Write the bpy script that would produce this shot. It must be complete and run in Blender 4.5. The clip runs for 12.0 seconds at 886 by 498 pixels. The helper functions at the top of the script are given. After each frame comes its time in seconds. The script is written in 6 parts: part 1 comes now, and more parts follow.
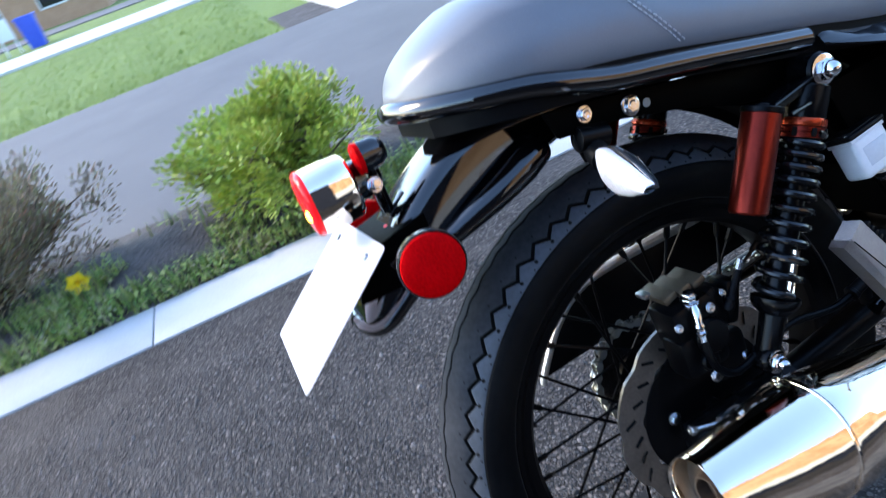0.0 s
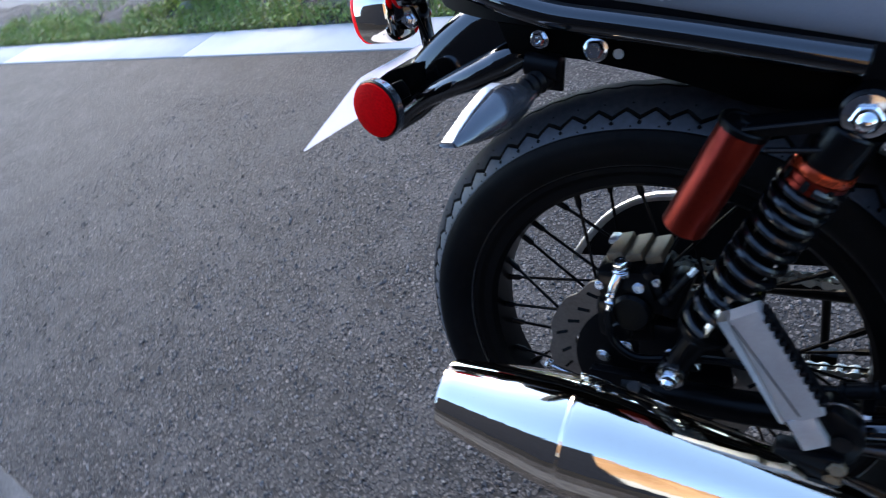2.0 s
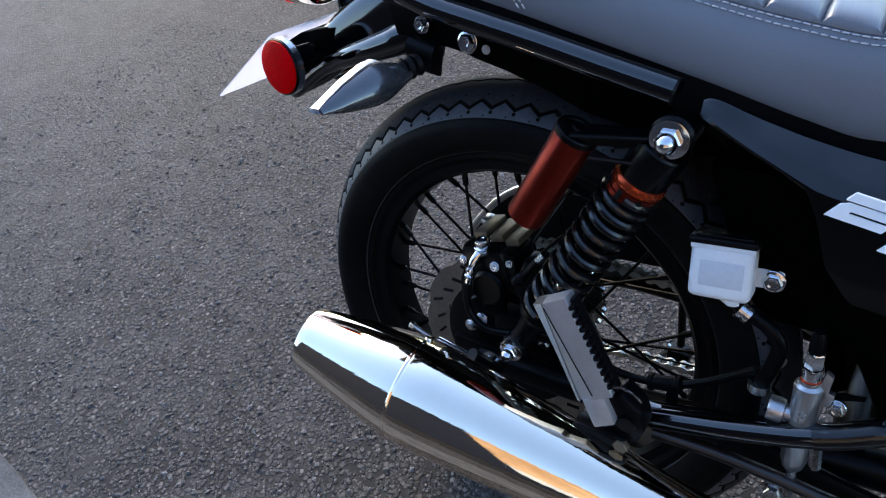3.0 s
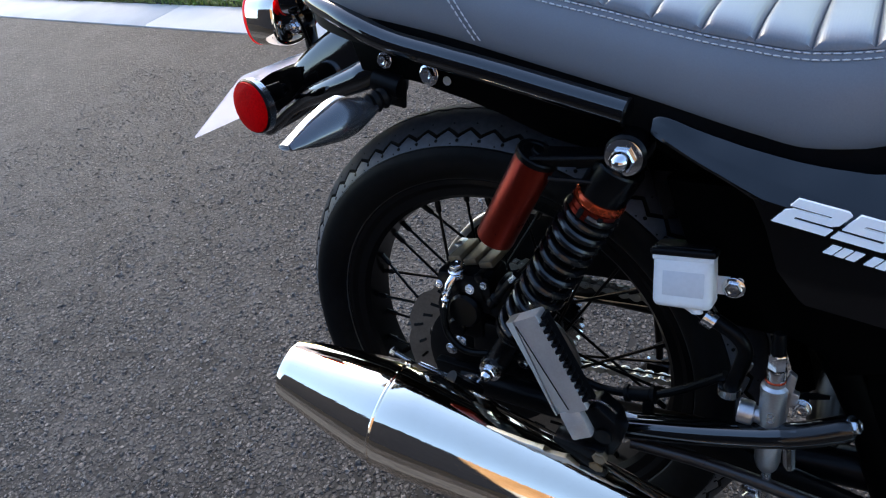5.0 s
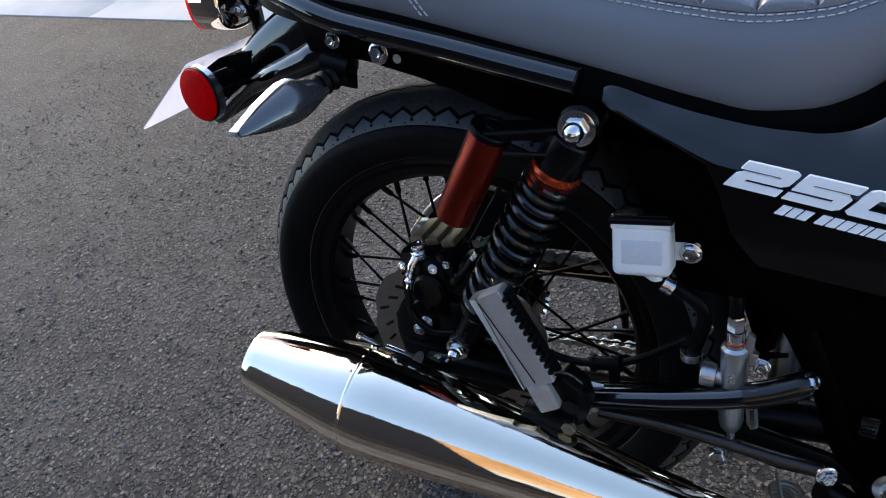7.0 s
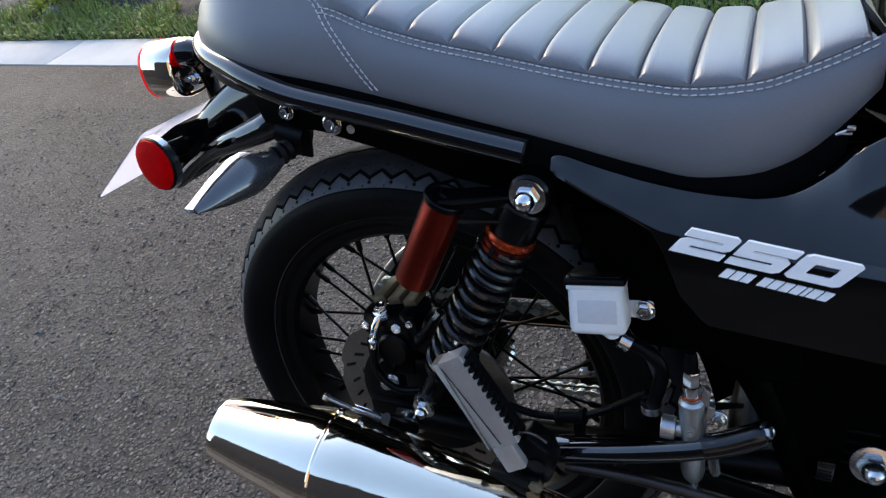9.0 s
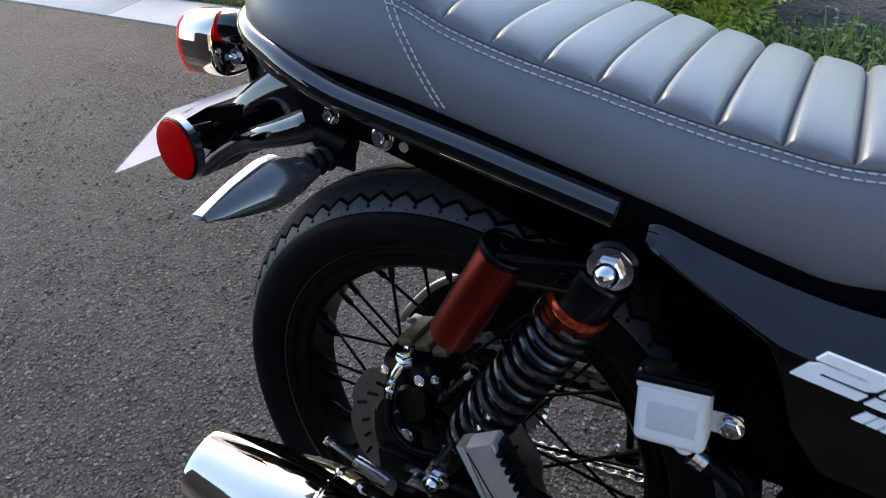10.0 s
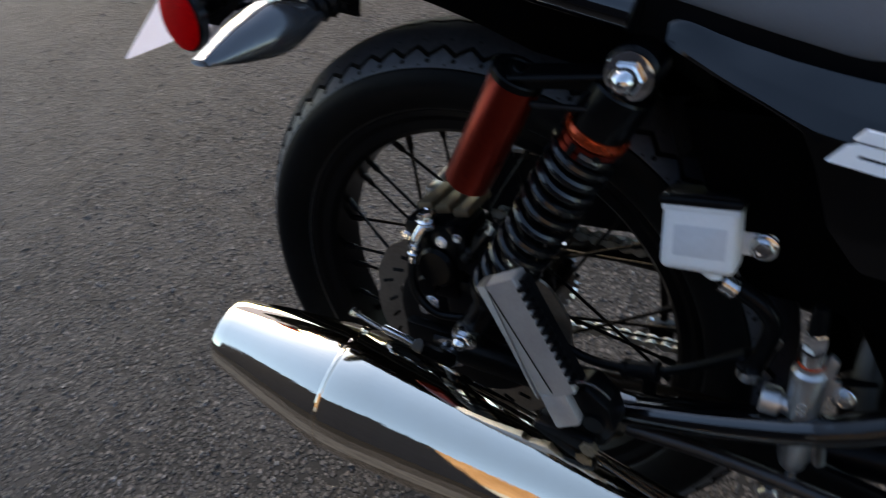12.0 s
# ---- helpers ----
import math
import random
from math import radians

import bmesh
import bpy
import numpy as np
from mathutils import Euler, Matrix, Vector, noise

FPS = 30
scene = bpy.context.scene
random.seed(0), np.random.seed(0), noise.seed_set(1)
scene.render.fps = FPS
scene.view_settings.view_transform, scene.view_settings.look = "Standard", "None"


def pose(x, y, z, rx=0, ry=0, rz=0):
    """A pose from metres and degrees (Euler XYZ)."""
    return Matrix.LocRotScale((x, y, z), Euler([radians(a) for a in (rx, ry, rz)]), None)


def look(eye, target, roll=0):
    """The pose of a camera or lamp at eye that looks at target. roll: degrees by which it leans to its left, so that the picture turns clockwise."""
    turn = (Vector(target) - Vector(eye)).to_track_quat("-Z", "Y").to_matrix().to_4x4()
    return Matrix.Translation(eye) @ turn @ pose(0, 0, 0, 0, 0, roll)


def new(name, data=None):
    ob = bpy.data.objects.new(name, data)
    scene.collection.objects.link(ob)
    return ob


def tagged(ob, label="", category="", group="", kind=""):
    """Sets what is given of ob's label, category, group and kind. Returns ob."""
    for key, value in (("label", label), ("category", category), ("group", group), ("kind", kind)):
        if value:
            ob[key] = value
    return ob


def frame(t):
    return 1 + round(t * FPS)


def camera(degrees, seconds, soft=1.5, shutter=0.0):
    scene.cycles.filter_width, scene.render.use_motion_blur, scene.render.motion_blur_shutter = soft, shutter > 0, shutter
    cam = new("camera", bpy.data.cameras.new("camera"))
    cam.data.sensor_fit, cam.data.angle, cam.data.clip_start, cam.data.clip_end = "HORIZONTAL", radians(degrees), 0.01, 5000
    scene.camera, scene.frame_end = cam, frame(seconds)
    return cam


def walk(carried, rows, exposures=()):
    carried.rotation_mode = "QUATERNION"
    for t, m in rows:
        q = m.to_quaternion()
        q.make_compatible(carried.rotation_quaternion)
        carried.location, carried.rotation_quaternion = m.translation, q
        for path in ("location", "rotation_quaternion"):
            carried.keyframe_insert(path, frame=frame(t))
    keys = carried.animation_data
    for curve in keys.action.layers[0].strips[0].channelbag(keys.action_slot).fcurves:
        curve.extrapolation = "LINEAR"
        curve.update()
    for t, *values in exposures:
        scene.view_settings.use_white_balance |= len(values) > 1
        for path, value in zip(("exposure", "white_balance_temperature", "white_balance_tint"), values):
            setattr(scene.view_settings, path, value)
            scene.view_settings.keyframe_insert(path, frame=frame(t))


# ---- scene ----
cam = camera(66.61, 12.0, soft=1.1, shutter=0.35)
PATH = [
    (0, (-0.3676, -0.4732, 0.9175), (0.1049, 1.2217, -0.0332), -20.13),
    (0.5, (-0.2786, -0.5700, 0.8838), (-0.2048, 1.1218, -0.1804), -15.82),
    (1, (-0.1106, -0.6049, 0.8973), (-0.4949, 0.9215, -0.3366), -16.49),
    (1.5, (0.0647, -0.5147, 0.8946), (-0.5256, 0.8771, -0.4148), -16.56),
    (2, (0.1872, -0.4643, 0.9242), (-0.8668, 0.7373, -0.2781), -21.40),
    (2.5, (0.3127, -0.4374, 0.9066), (-0.7112, 0.6927, -0.3875), -14.21),
    (2.7, (0.3043, -0.4427, 0.9213), (-0.6808, 0.7070, -0.3856), -12.72),
    (4.3, (0.3258, -0.4366, 0.9485), (-0.6637, 0.7763, -0.2963), -15.39),
    (4.5, (0.3227, -0.4376, 0.9489), (-0.6680, 0.7905, -0.2800), -15.06),
    (5, (0.3282, -0.4478, 0.9396), (-0.6451, 0.7827, -0.3008), -14.72),
    (5.5, (0.3333, -0.4494, 0.9322), (-0.5996, 0.7635, -0.3556), -15.22),
    (6, (0.3393, -0.4438, 0.9300), (-0.5399, 0.7620, -0.4016), -15.59),
    (6.5, (0.3369, -0.4404, 0.9331), (-0.5479, 0.7835, -0.3781), -16.04),
    (6.7, (0.3339, -0.4414, 0.9331), (-0.5556, 0.7849, -0.3726), -16.16),
    (8.3, (0.3406, -0.4307, 0.9376), (-0.5225, 0.8513, -0.3318), -16.14),
    (8.5, (0.3356, -0.4275, 0.9425), (-0.5172, 0.8583, -0.3301), -16.19),
    (9, (0.3440, -0.4185, 0.9620), (-0.4774, 0.8991, -0.2987), -16.11),
    (9.5, (0.3407, -0.3791, 0.9565), (-0.5253, 0.9321, -0.2807), -10.65),
    (10, (0.2785, -0.3310, 0.9283), (-0.6207, 0.9519, -0.3150), -9.17),
    (10.5, (0.2735, -0.2770, 0.9185), (-0.7852, 0.8926, -0.3109), -7.47),
    (11, (0.3076, -0.2565, 0.9082), (-0.8868, 0.7455, -0.3446), -9.06),
    (11.5, (0.2985, -0.3068, 0.8876), (-0.9295, 0.6259, -0.3860), -14.12),
    (12, (0.3004, -0.3575, 0.8610), (-0.6534, 0.7551, -0.4999), -15.62),
]
EXPOSURES = [(0.0, 1.92, 7050, 10), (1.0, 1.77, 6850, 10), (1.5, 1.74, 6750, 10), (2.0, 1.62, 6700, 10), (2.5, 1.49, 7050, 10), (4.5, 1.49, 7550, 10), (6.0, 1.3, 7850, 10), (9.0, 1.36, 8250, 10), (10.5, 1.17, 8250, 10), (12.0, 0.92, 8750, 10)]
walk(cam, [(t, look(eye, target, roll)) for t, eye, target, roll in PATH], EXPOSURES)

# ---------------------------------------------------------------- world and light
SUN_EL, SUN_AZ = radians(33), radians(-52)      # azimuth from +y towards +x
world = bpy.data.worlds.new("sky")
scene.world = world
world.use_nodes = True
wn = world.node_tree.nodes
sky = wn.new("ShaderNodeTexSky")
sky.sky_type, sky.sun_disc = "NISHITA", False
sky.sun_elevation, sky.sun_rotation = SUN_EL, SUN_AZ
sky.air_density, sky.dust_density, sky.ozone_density = 1.0, 0.6, 5.2
wn["Background"].inputs["Strength"].default_value = 0.27
world.node_tree.links.new(sky.outputs[0], wn["Background"].inputs["Color"])
sun_dir = Vector((math.sin(SUN_AZ) * math.cos(SUN_EL), math.cos(SUN_AZ) * math.cos(SUN_EL), math.sin(SUN_EL)))
sun = new("sun", bpy.data.lights.new("sun", "SUN"))
sun.data.energy, sun.data.angle, sun.data.color = 1.35, radians(24), (1.0, 0.85, 0.64)
sun.matrix_world = look(sun_dir * 30, (0, 0, 0))

# ---------------------------------------------------------------- materials


def material(name, base, second=None, rough=0.5, metal=0.0, scale=30.0, fine=None, mix=(0.35, 0.65), bump=0.1, depth=0.002,
             rough_var=0.1, coat=0.0, spec=0.5, emit=None, cells=False, rand=0.0):
    """Two-scale procedural surface: broad stains, fine grain, bump, roughness wear."""
    m = bpy.data.materials.new(name)
    m.use_nodes = True
    nt, b = m.node_tree, m.node_tree.nodes["Principled BSDF"]
    nodes, link = nt.nodes, nt.links.new
    co = nodes.new("ShaderNodeTexCoord").outputs["Object"]
    broad = nodes.new("ShaderNodeTexNoise")
    broad.inputs["Scale"].default_value, broad.inputs["Detail"].default_value = scale, 5
    link(co, broad.inputs["Vector"])
    if cells:
        grain = nodes.new("ShaderNodeTexVoronoi")
        grain_out = grain.outputs["Distance"]
    else:
        grain = nodes.new("ShaderNodeTexNoise")
        grain.inputs["Detail"].default_value = 4
        grain_out = grain.outputs["Fac"]
    grain.inputs["Scale"].default_value = fine or scale * 9
    link(co, grain.inputs["Vector"])
    both = nodes.new("ShaderNodeMath")
    both.operation = "MULTIPLY_ADD"
    both.inputs[1].default_value = 0.45
    half = nodes.new("ShaderNodeMath")
    half.operation = "MULTIPLY"
    half.inputs[1].default_value = 0.55
    link(broad.outputs["Fac"], half.inputs[0])
    link(grain_out, both.inputs[0])
    link(half.outputs[0], both.inputs[2])
    ramp = nodes.new("ShaderNodeValToRGB")
    ramp.color_ramp.elements[0].position, ramp.color_ramp.elements[1].position = mix
    second = second or tuple(min(1, c * 1.25 + 0.003) for c in base)
    ramp.color_ramp.elements[0].color, ramp.color_ramp.elements[1].color = (*base, 1), (*second, 1)
    link(both.outputs[0], ramp.inputs[0])
    colour = ramp.outputs[0]
    if rand:
        info = nodes.new("ShaderNodeObjectInfo")
        hsv = nodes.new("ShaderNodeHueSaturation")
        span = nodes.new("ShaderNodeMapRange")
        span.inputs[3].default_value, span.inputs[4].default_value = 1 - rand, 1 + rand
        link(info.outputs["Random"], span.inputs[0])
        link(span.outputs[0], hsv.inputs["Value"])
        link(colour, hsv.inputs["Color"])
        colour = hsv.outputs[0]
    link(colour, b.inputs["Base Color"])
    wear = nodes.new("ShaderNodeMapRange")
    wear.inputs[3].default_value, wear.inputs[4].default_value = max(0.02, rough - rough_var), min(1, rough + rough_var)
    link(both.outputs[0], wear.inputs[0])
    link(wear.outputs[0], b.inputs["Roughness"])
    b.inputs["Metallic"].default_value, b.inputs["Specular IOR Level"].default_value = metal, spec
    b.inputs["Coat Weight"].default_value, b.inputs["Coat Roughness"].default_value = coat, 0.04
    if bump:
        bp = nodes.new("ShaderNodeBump")
        bp.inputs["Strength"].default_value, bp.inputs["Distance"].default_value = bump, depth
        link(grain_out, bp.inputs["Height"])
        link(bp.outputs[0], b.inputs["Normal"])
    if emit:
        b.inputs["Emission Color"].default_value, b.inputs["Emission Strength"].default_value = (*emit[0], 1), emit[1]
    return m


def island_material(name, colours, rough=0.7, trans=0.0):
    """A material whose tone varies from leaf to leaf and blade to blade."""
    m = bpy.data.materials.new(name)
    m.use_nodes = True
    nt, b = m.node_tree, m.node_tree.nodes["Principled BSDF"]
    geo = nt.nodes.new("ShaderNodeNewGeometry")
    ramp = nt.nodes.new("ShaderNodeValToRGB")
    for n, c in enumerate(colours):
        at = n / (len(colours) - 1)
        e = ramp.color_ramp.elements[n] if n < 2 and len(colours) == 2 else (ramp.color_ramp.elements[0] if n == 0 else ramp.color_ramp.elements.new(at) if n < len(colours) - 1 else ramp.color_ramp.elements[-1])
        e.position, e.color = at, (*c, 1)
    nt.links.new(geo.outputs["Random Per Island"], ramp.inputs[0])
    nt.links.new(ramp.outputs[0], b.inputs["Base Color"])
    b.inputs["Roughness"].default_value = rough
    b.inputs["Subsurface Weight"].default_value = trans
    return m



def asphalt(name):
    """Binder with stones of several tones, each a cell of its own, and broad worn patches."""
    m = bpy.data.materials.new(name)
    m.use_nodes = True
    nt, b = m.node_tree, m.node_tree.nodes["Principled BSDF"]
    nodes, link = nt.nodes, nt.links.new
    co = nodes.new("ShaderNodeTexCoord").outputs["Object"]
    warp = nodes.new("ShaderNodeTexNoise")
    warp.inputs["Scale"].default_value, warp.inputs["Detail"].default_value = 160, 2
    link(co, warp.inputs["Vector"])
    shift = nodes.new("ShaderNodeVectorMath")
    shift.operation = "MULTIPLY_ADD"
    shift.inputs[1].default_value = (0.004, 0.004, 0.004)
    link(warp.outputs["Color"], shift.inputs[0])
    link(co, shift.inputs[2])
    tones, heights = [], []
    for scale in (112.0, 260.0):
        v = nodes.new("ShaderNodeTexVoronoi")
        v.inputs["Scale"].default_value = scale
        link(shift.outputs[0], v.inputs["Vector"])
        sep = nodes.new("ShaderNodeSeparateColor")
        link(v.outputs["Color"], sep.inputs[0])
        ramp = nodes.new("ShaderNodeValToRGB")
        e = ramp.color_ramp.elements
        e[0].position, e[0].color = 0.0, (0.0215, 0.01958, 0.01893, 1)
        e[1].position, e[1].color = 1.0, (0.1834, 0.1622, 0.1479, 1)
        for at, c in ((0.45, (0.05439, 0.04896, 0.04614, 1)), (0.80, (0.09486, 0.08446, 0.07868, 1)), (0.93, (0.1391, 0.1163, 0.1053, 1))):
            k = e.new(at)
            k.color = c
        link(sep.outputs[0], ramp.inputs[0])
        gap = nodes.new("ShaderNodeMapRange")
        gap.inputs[1].default_value, gap.inputs[2].default_value = 0.56, 0.38
        link(v.outputs["Distance"], gap.inputs[0])
        tone = nodes.new("ShaderNodeMix")
        tone.data_type = "RGBA"
        tone.inputs[6].default_value = (0.006956, 0.00612, 0.005916, 1)
        link(gap.outputs[0], tone.inputs[0])
        link(ramp.outputs[0], tone.inputs[7])
        tones.append(tone.outputs[2])
        heights.append(gap.outputs[0])
    pick = nodes.new("ShaderNodeTexNoise")
    pick.inputs["Scale"].default_value, pick.inputs["Detail"].default_value = 45, 3
    link(co, pick.inputs["Vector"])
    sharp = nodes.new("ShaderNodeMapRange")
    sharp.inputs[1].default_value, sharp.inputs[2].default_value = 0.44, 0.56
    link(pick.outputs["Fac"], sharp.inputs[0])
    both = nodes.new("ShaderNodeMix")
    both.data_type = "RGBA"
    link(sharp.outputs[0], both.inputs[0])
    link(tones[0], both.inputs[6])
    link(tones[1], both.inputs[7])
    zone = nodes.new("ShaderNodeTexNoise")
    zone.inputs["Scale"].default_value, zone.inputs["Detail"].default_value = 5.5, 7
    zone.inputs["Roughness"].default_value = 0.65
    link(co, zone.inputs["Vector"])
    smooth = nodes.new("ShaderNodeMapRange")
    smooth.inputs[1].default_value, smooth.inputs[2].default_value = 0.46, 0.60
    smooth.inputs[4].default_value = 0.36
    link(zone.outputs["Fac"], smooth.inputs[0])
    filled = nodes.new("ShaderNodeMix")
    filled.data_type = "RGBA"
    filled.inputs[7].default_value = (0.0683, 0.06181, 0.05798, 1)
    link(smooth.outputs[0], filled.inputs[0])
    link(both.outputs[2], filled.inputs[6])
    stain = nodes.new("ShaderNodeTexNoise")
    stain.inputs["Scale"].default_value, stain.inputs["Detail"].default_value = 2.4, 6
    link(co, stain.inputs["Vector"])
    level = nodes.new("ShaderNodeMapRange")
    level.inputs[1].default_value, level.inputs[2].default_value = 0.3, 0.7
    level.inputs[3].default_value, level.inputs[4].default_value = 0.86, 1.14
    link(stain.outputs["Fac"], level.inputs[0])
    worn = nodes.new("ShaderNodeVectorMath")
    worn.operation = "SCALE"
    link(filled.outputs[2], worn.inputs[0])
    link(level.outputs[0], worn.inputs["Scale"])
    link(worn.outputs[0], b.inputs["Base Color"])
    b.inputs["Roughness"].default_value, b.inputs["Specular IOR Level"].default_value = 0.8, 0.35
    bump = nodes.new("ShaderNodeBump")
    bump.inputs["Strength"].default_value, bump.inputs["Distance"].default_value = 0.9, 0.0035
    link(heights[0], bump.inputs["Height"])
    link(bump.outputs[0], b.inputs["Normal"])
    return m


def sheet(name, colour, rough, through_share):
    """A thin white sheet that lets part of the light through."""
    m = bpy.data.materials.new(name)
    m.use_nodes = True
    nt, b = m.node_tree, m.node_tree.nodes["Principled BSDF"]
    b.inputs["Base Color"].default_value, b.inputs["Roughness"].default_value = (*colour, 1), rough
    grain = nt.nodes.new("ShaderNodeTexNoise")
    grain.inputs["Scale"].default_value = 90
    bump = nt.nodes.new("ShaderNodeBump")
    bump.inputs["Strength"].default_value, bump.inputs["Distance"].default_value = 0.08, 0.0004
    nt.links.new(grain.outputs["Fac"], bump.inputs["Height"])
    nt.links.new(bump.outputs[0], b.inputs["Normal"])
    t = nt.nodes.new("ShaderNodeBsdfTranslucent")
    t.inputs["Color"].default_value = (*colour, 1)
    mix = nt.nodes.new("ShaderNodeMixShader")
    mix.inputs[0].default_value = through_share
    nt.links.new(b.outputs[0], mix.inputs[1])
    nt.links.new(t.outputs[0], mix.inputs[2])
    nt.links.new(mix.outputs[0], nt.nodes["Material Output"].inputs["Surface"])
    return m


ASPHALT = asphalt("coarse worn asphalt")
PLATE = sheet("thin white plastic sheet", (0.88, 0.87, 0.93), 0.3, 0.6)
POD = material("black semi-gloss plastic", (0.024, 0.0248, 0.028), (0.0336, 0.0344, 0.0384), 0.22, scale=20, bump=0.04, depth=0.0003, spec=1.0, coat=0.6)
COVER = material("black gloss cover paint", (0.0008, 0.0008, 0.001), (0.0014, 0.0014, 0.0018), 0.07, scale=6, bump=0.02, depth=0.0003, rough_var=0.03, spec=0.55)
GLOSS = material("black gloss paint", (0.0008, 0.0008, 0.001), (0.0014, 0.0014, 0.0018), 0.07, scale=6, bump=0.02, depth=0.0003, rough_var=0.03, spec=0.8)
RAIL = material("black powder-coated tube", (0.0008, 0.0008, 0.0011), (0.0014, 0.0014, 0.0019), 0.06, scale=9, fine=500, bump=0.015, depth=0.0002, rough_var=0.03, spec=0.9)
OUTLET = material("sooty heat-browned steel", (0.045, 0.030, 0.022), (0.08, 0.055, 0.04), 0.5, 0.6, scale=40, bump=0.1, depth=0.0003)
SATIN = material("black satin paint", (0.0010, 0.0010, 0.0013), (0.0022, 0.0022, 0.0026), 0.32, scale=12, bump=0.05, depth=0.0004, rough_var=0.1, spec=0.10)
PLASTIC = material("black moulded plastic", (0.002, 0.002, 0.0025), (0.004, 0.004, 0.0046), 0.4, scale=20, bump=0.12, depth=0.0004, spec=0.09)
DARK = material("black painted engine metal", (0.0004, 0.0004, 0.0004), (0.0008, 0.0008, 0.0008), 0.5, scale=15, bump=0.2, depth=0.0006, spec=0.02)
SPRING = material("black coated spring wire", (0.002, 0.0021, 0.0026), (0.004, 0.0042, 0.005), 0.24, scale=30, bump=0.04, depth=0.0002, spec=0.45)
SHOCK = material("black anodised shock body", (0.0012, 0.0012, 0.0015), (0.0022, 0.0022, 0.0026), 0.24, scale=14, bump=0.03, depth=0.0002, rough_var=0.06, spec=0.14)
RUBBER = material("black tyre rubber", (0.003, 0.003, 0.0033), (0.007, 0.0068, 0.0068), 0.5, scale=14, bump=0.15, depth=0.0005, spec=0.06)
# one tread rubber in two tones: lit shoulder and shaded crown, put into the colour
TREAD = material("tread rubber, lit shoulder tone", (0.038, 0.043, 0.052), (0.066, 0.075, 0.090), 0.5, scale=18, bump=0.2, depth=0.0006, spec=0.35)
CROWN = material("tread rubber, shaded crown tone", (0.0205, 0.0222, 0.0262), (0.0360, 0.0390, 0.0450), 0.62, scale=18, bump=0.2, depth=0.0006, spec=0.06)
# near-black that paints the shade inside grooves, slots and bores; also on tread pins
GROOVE = material("near-black groove shade and pin rubber", (0.003, 0.003, 0.003), (0.005, 0.005, 0.005), 0.8, scale=18, spec=0.08)
CHROME = material("polished chrome", (0.96, 0.81, 0.635), (0.98, 0.845, 0.68), 0.05, 1.0, scale=5, bump=0.012, depth=0.0003, rough_var=0.015)
# faint lengthwise polishing lines in the chrome
line_co, line_map, line_tex = CHROME.node_tree.nodes.new("ShaderNodeTexCoord"), CHROME.node_tree.nodes.new("ShaderNodeMapping"), CHROME.node_tree.nodes.new("ShaderNodeTexNoise")
line_map.inputs["Rotation"].default_value = (0, radians(-10.8), 0)
line_map.inputs["Scale"].default_value = (3.0, 110.0, 110.0)
line_tex.inputs["Scale"].default_value, line_tex.inputs["Detail"].default_value = 1.0, 5
for a, b in ((line_co.outputs["Object"], line_map.inputs["Vector"]), (line_map.outputs[0], line_tex.inputs["Vector"]), (line_tex.outputs["Fac"], CHROME.node_tree.nodes["Bump"].inputs["Height"])):
    CHROME.node_tree.links.new(a, b)
CHROME.node_tree.nodes["Bump"].inputs["Strength"].default_value, CHROME.node_tree.nodes["Bump"].inputs["Distance"].default_value = 0.16, 0.0010
BRIGHT = material("bright plated steel", (0.60, 0.60, 0.61), (0.68, 0.68, 0.69), 0.12, 1.0, scale=40, bump=0.03, depth=0.0003, rough_var=0.05)
STEEL = material("zinc-plated steel", (0.44, 0.448, 0.464), (0.576, 0.584, 0.592), 0.24, 1.0, scale=60, bump=0.06, depth=0.0003)
ALLOY = material("cast aluminium", (0.3802, 0.3802, 0.3888), (0.4838, 0.4838, 0.4925), 0.38, 1.0, scale=60, bump=0.15, depth=0.0003)
PEG = material("grey anodised aluminium", (0.3629, 0.3326, 0.3226), (0.4334, 0.4032, 0.383), 0.5, 0.65, scale=50, bump=0.06, depth=0.0003)
# paler grey that paints the highlight along the black rim's edge
LIP_HIGHLIGHT = material("rim edge highlight grey", (0.030, 0.029, 0.028), (0.060, 0.058, 0.056), 0.45, 0.3, scale=14, bump=0.06, depth=0.0003)
RED_METAL = material("red anodised metal", (0.15, 0.0105, 0.00525), (0.195, 0.0165, 0.0075), 0.30, 0.85, scale=25, bump=0.03, depth=0.0002)
COLLAR = material("orange-red anodised metal", (0.375, 0.0375, 0.0105), (0.45, 0.0525, 0.015), 0.26, 0.7, scale=40, bump=0.03, depth=0.0002)
DISC = material("heat-stained disc steel", (0.20, 0.172, 0.145), (0.29, 0.255, 0.22), 0.38, 0.9, scale=30, bump=0.1, depth=0.0002)
BRONZE = material("dull bronze-coloured metal", (0.105, 0.074, 0.045), (0.160, 0.118, 0.075), 0.5, 0.6, scale=60, bump=0.15, depth=0.0004)
FLUID = material("fluid behind milky plastic", (0.49, 0.50, 0.52), (0.55, 0.56, 0.58), 0.4, scale=30, bump=0.03, depth=0.0003)
WHITE_PLASTIC = material("milky translucent plastic", (0.66, 0.66, 0.66), (0.72, 0.72, 0.72), 0.4, scale=30, bump=0.05, depth=0.0004)
WHITE_PAINT = material("white plate enamel", (0.688, 0.696, 0.72), (0.72, 0.728, 0.744), 0.35, scale=20, bump=0.03, depth=0.0002)
DECAL = material("white vinyl lettering", (0.88, 0.89, 0.92), (0.93, 0.94, 0.96), 0.45, scale=20, bump=0.02, depth=0.0001)
RED_LENS = material("red moulded reflector plastic", (0.3427, 0.0004032, 0.00121), (0.5645, 0.001008, 0.003024), 0.5, scale=40, fine=420, cells=True, mix=(0.2, 0.6), bump=0.5, depth=0.0006, spec=0.02)
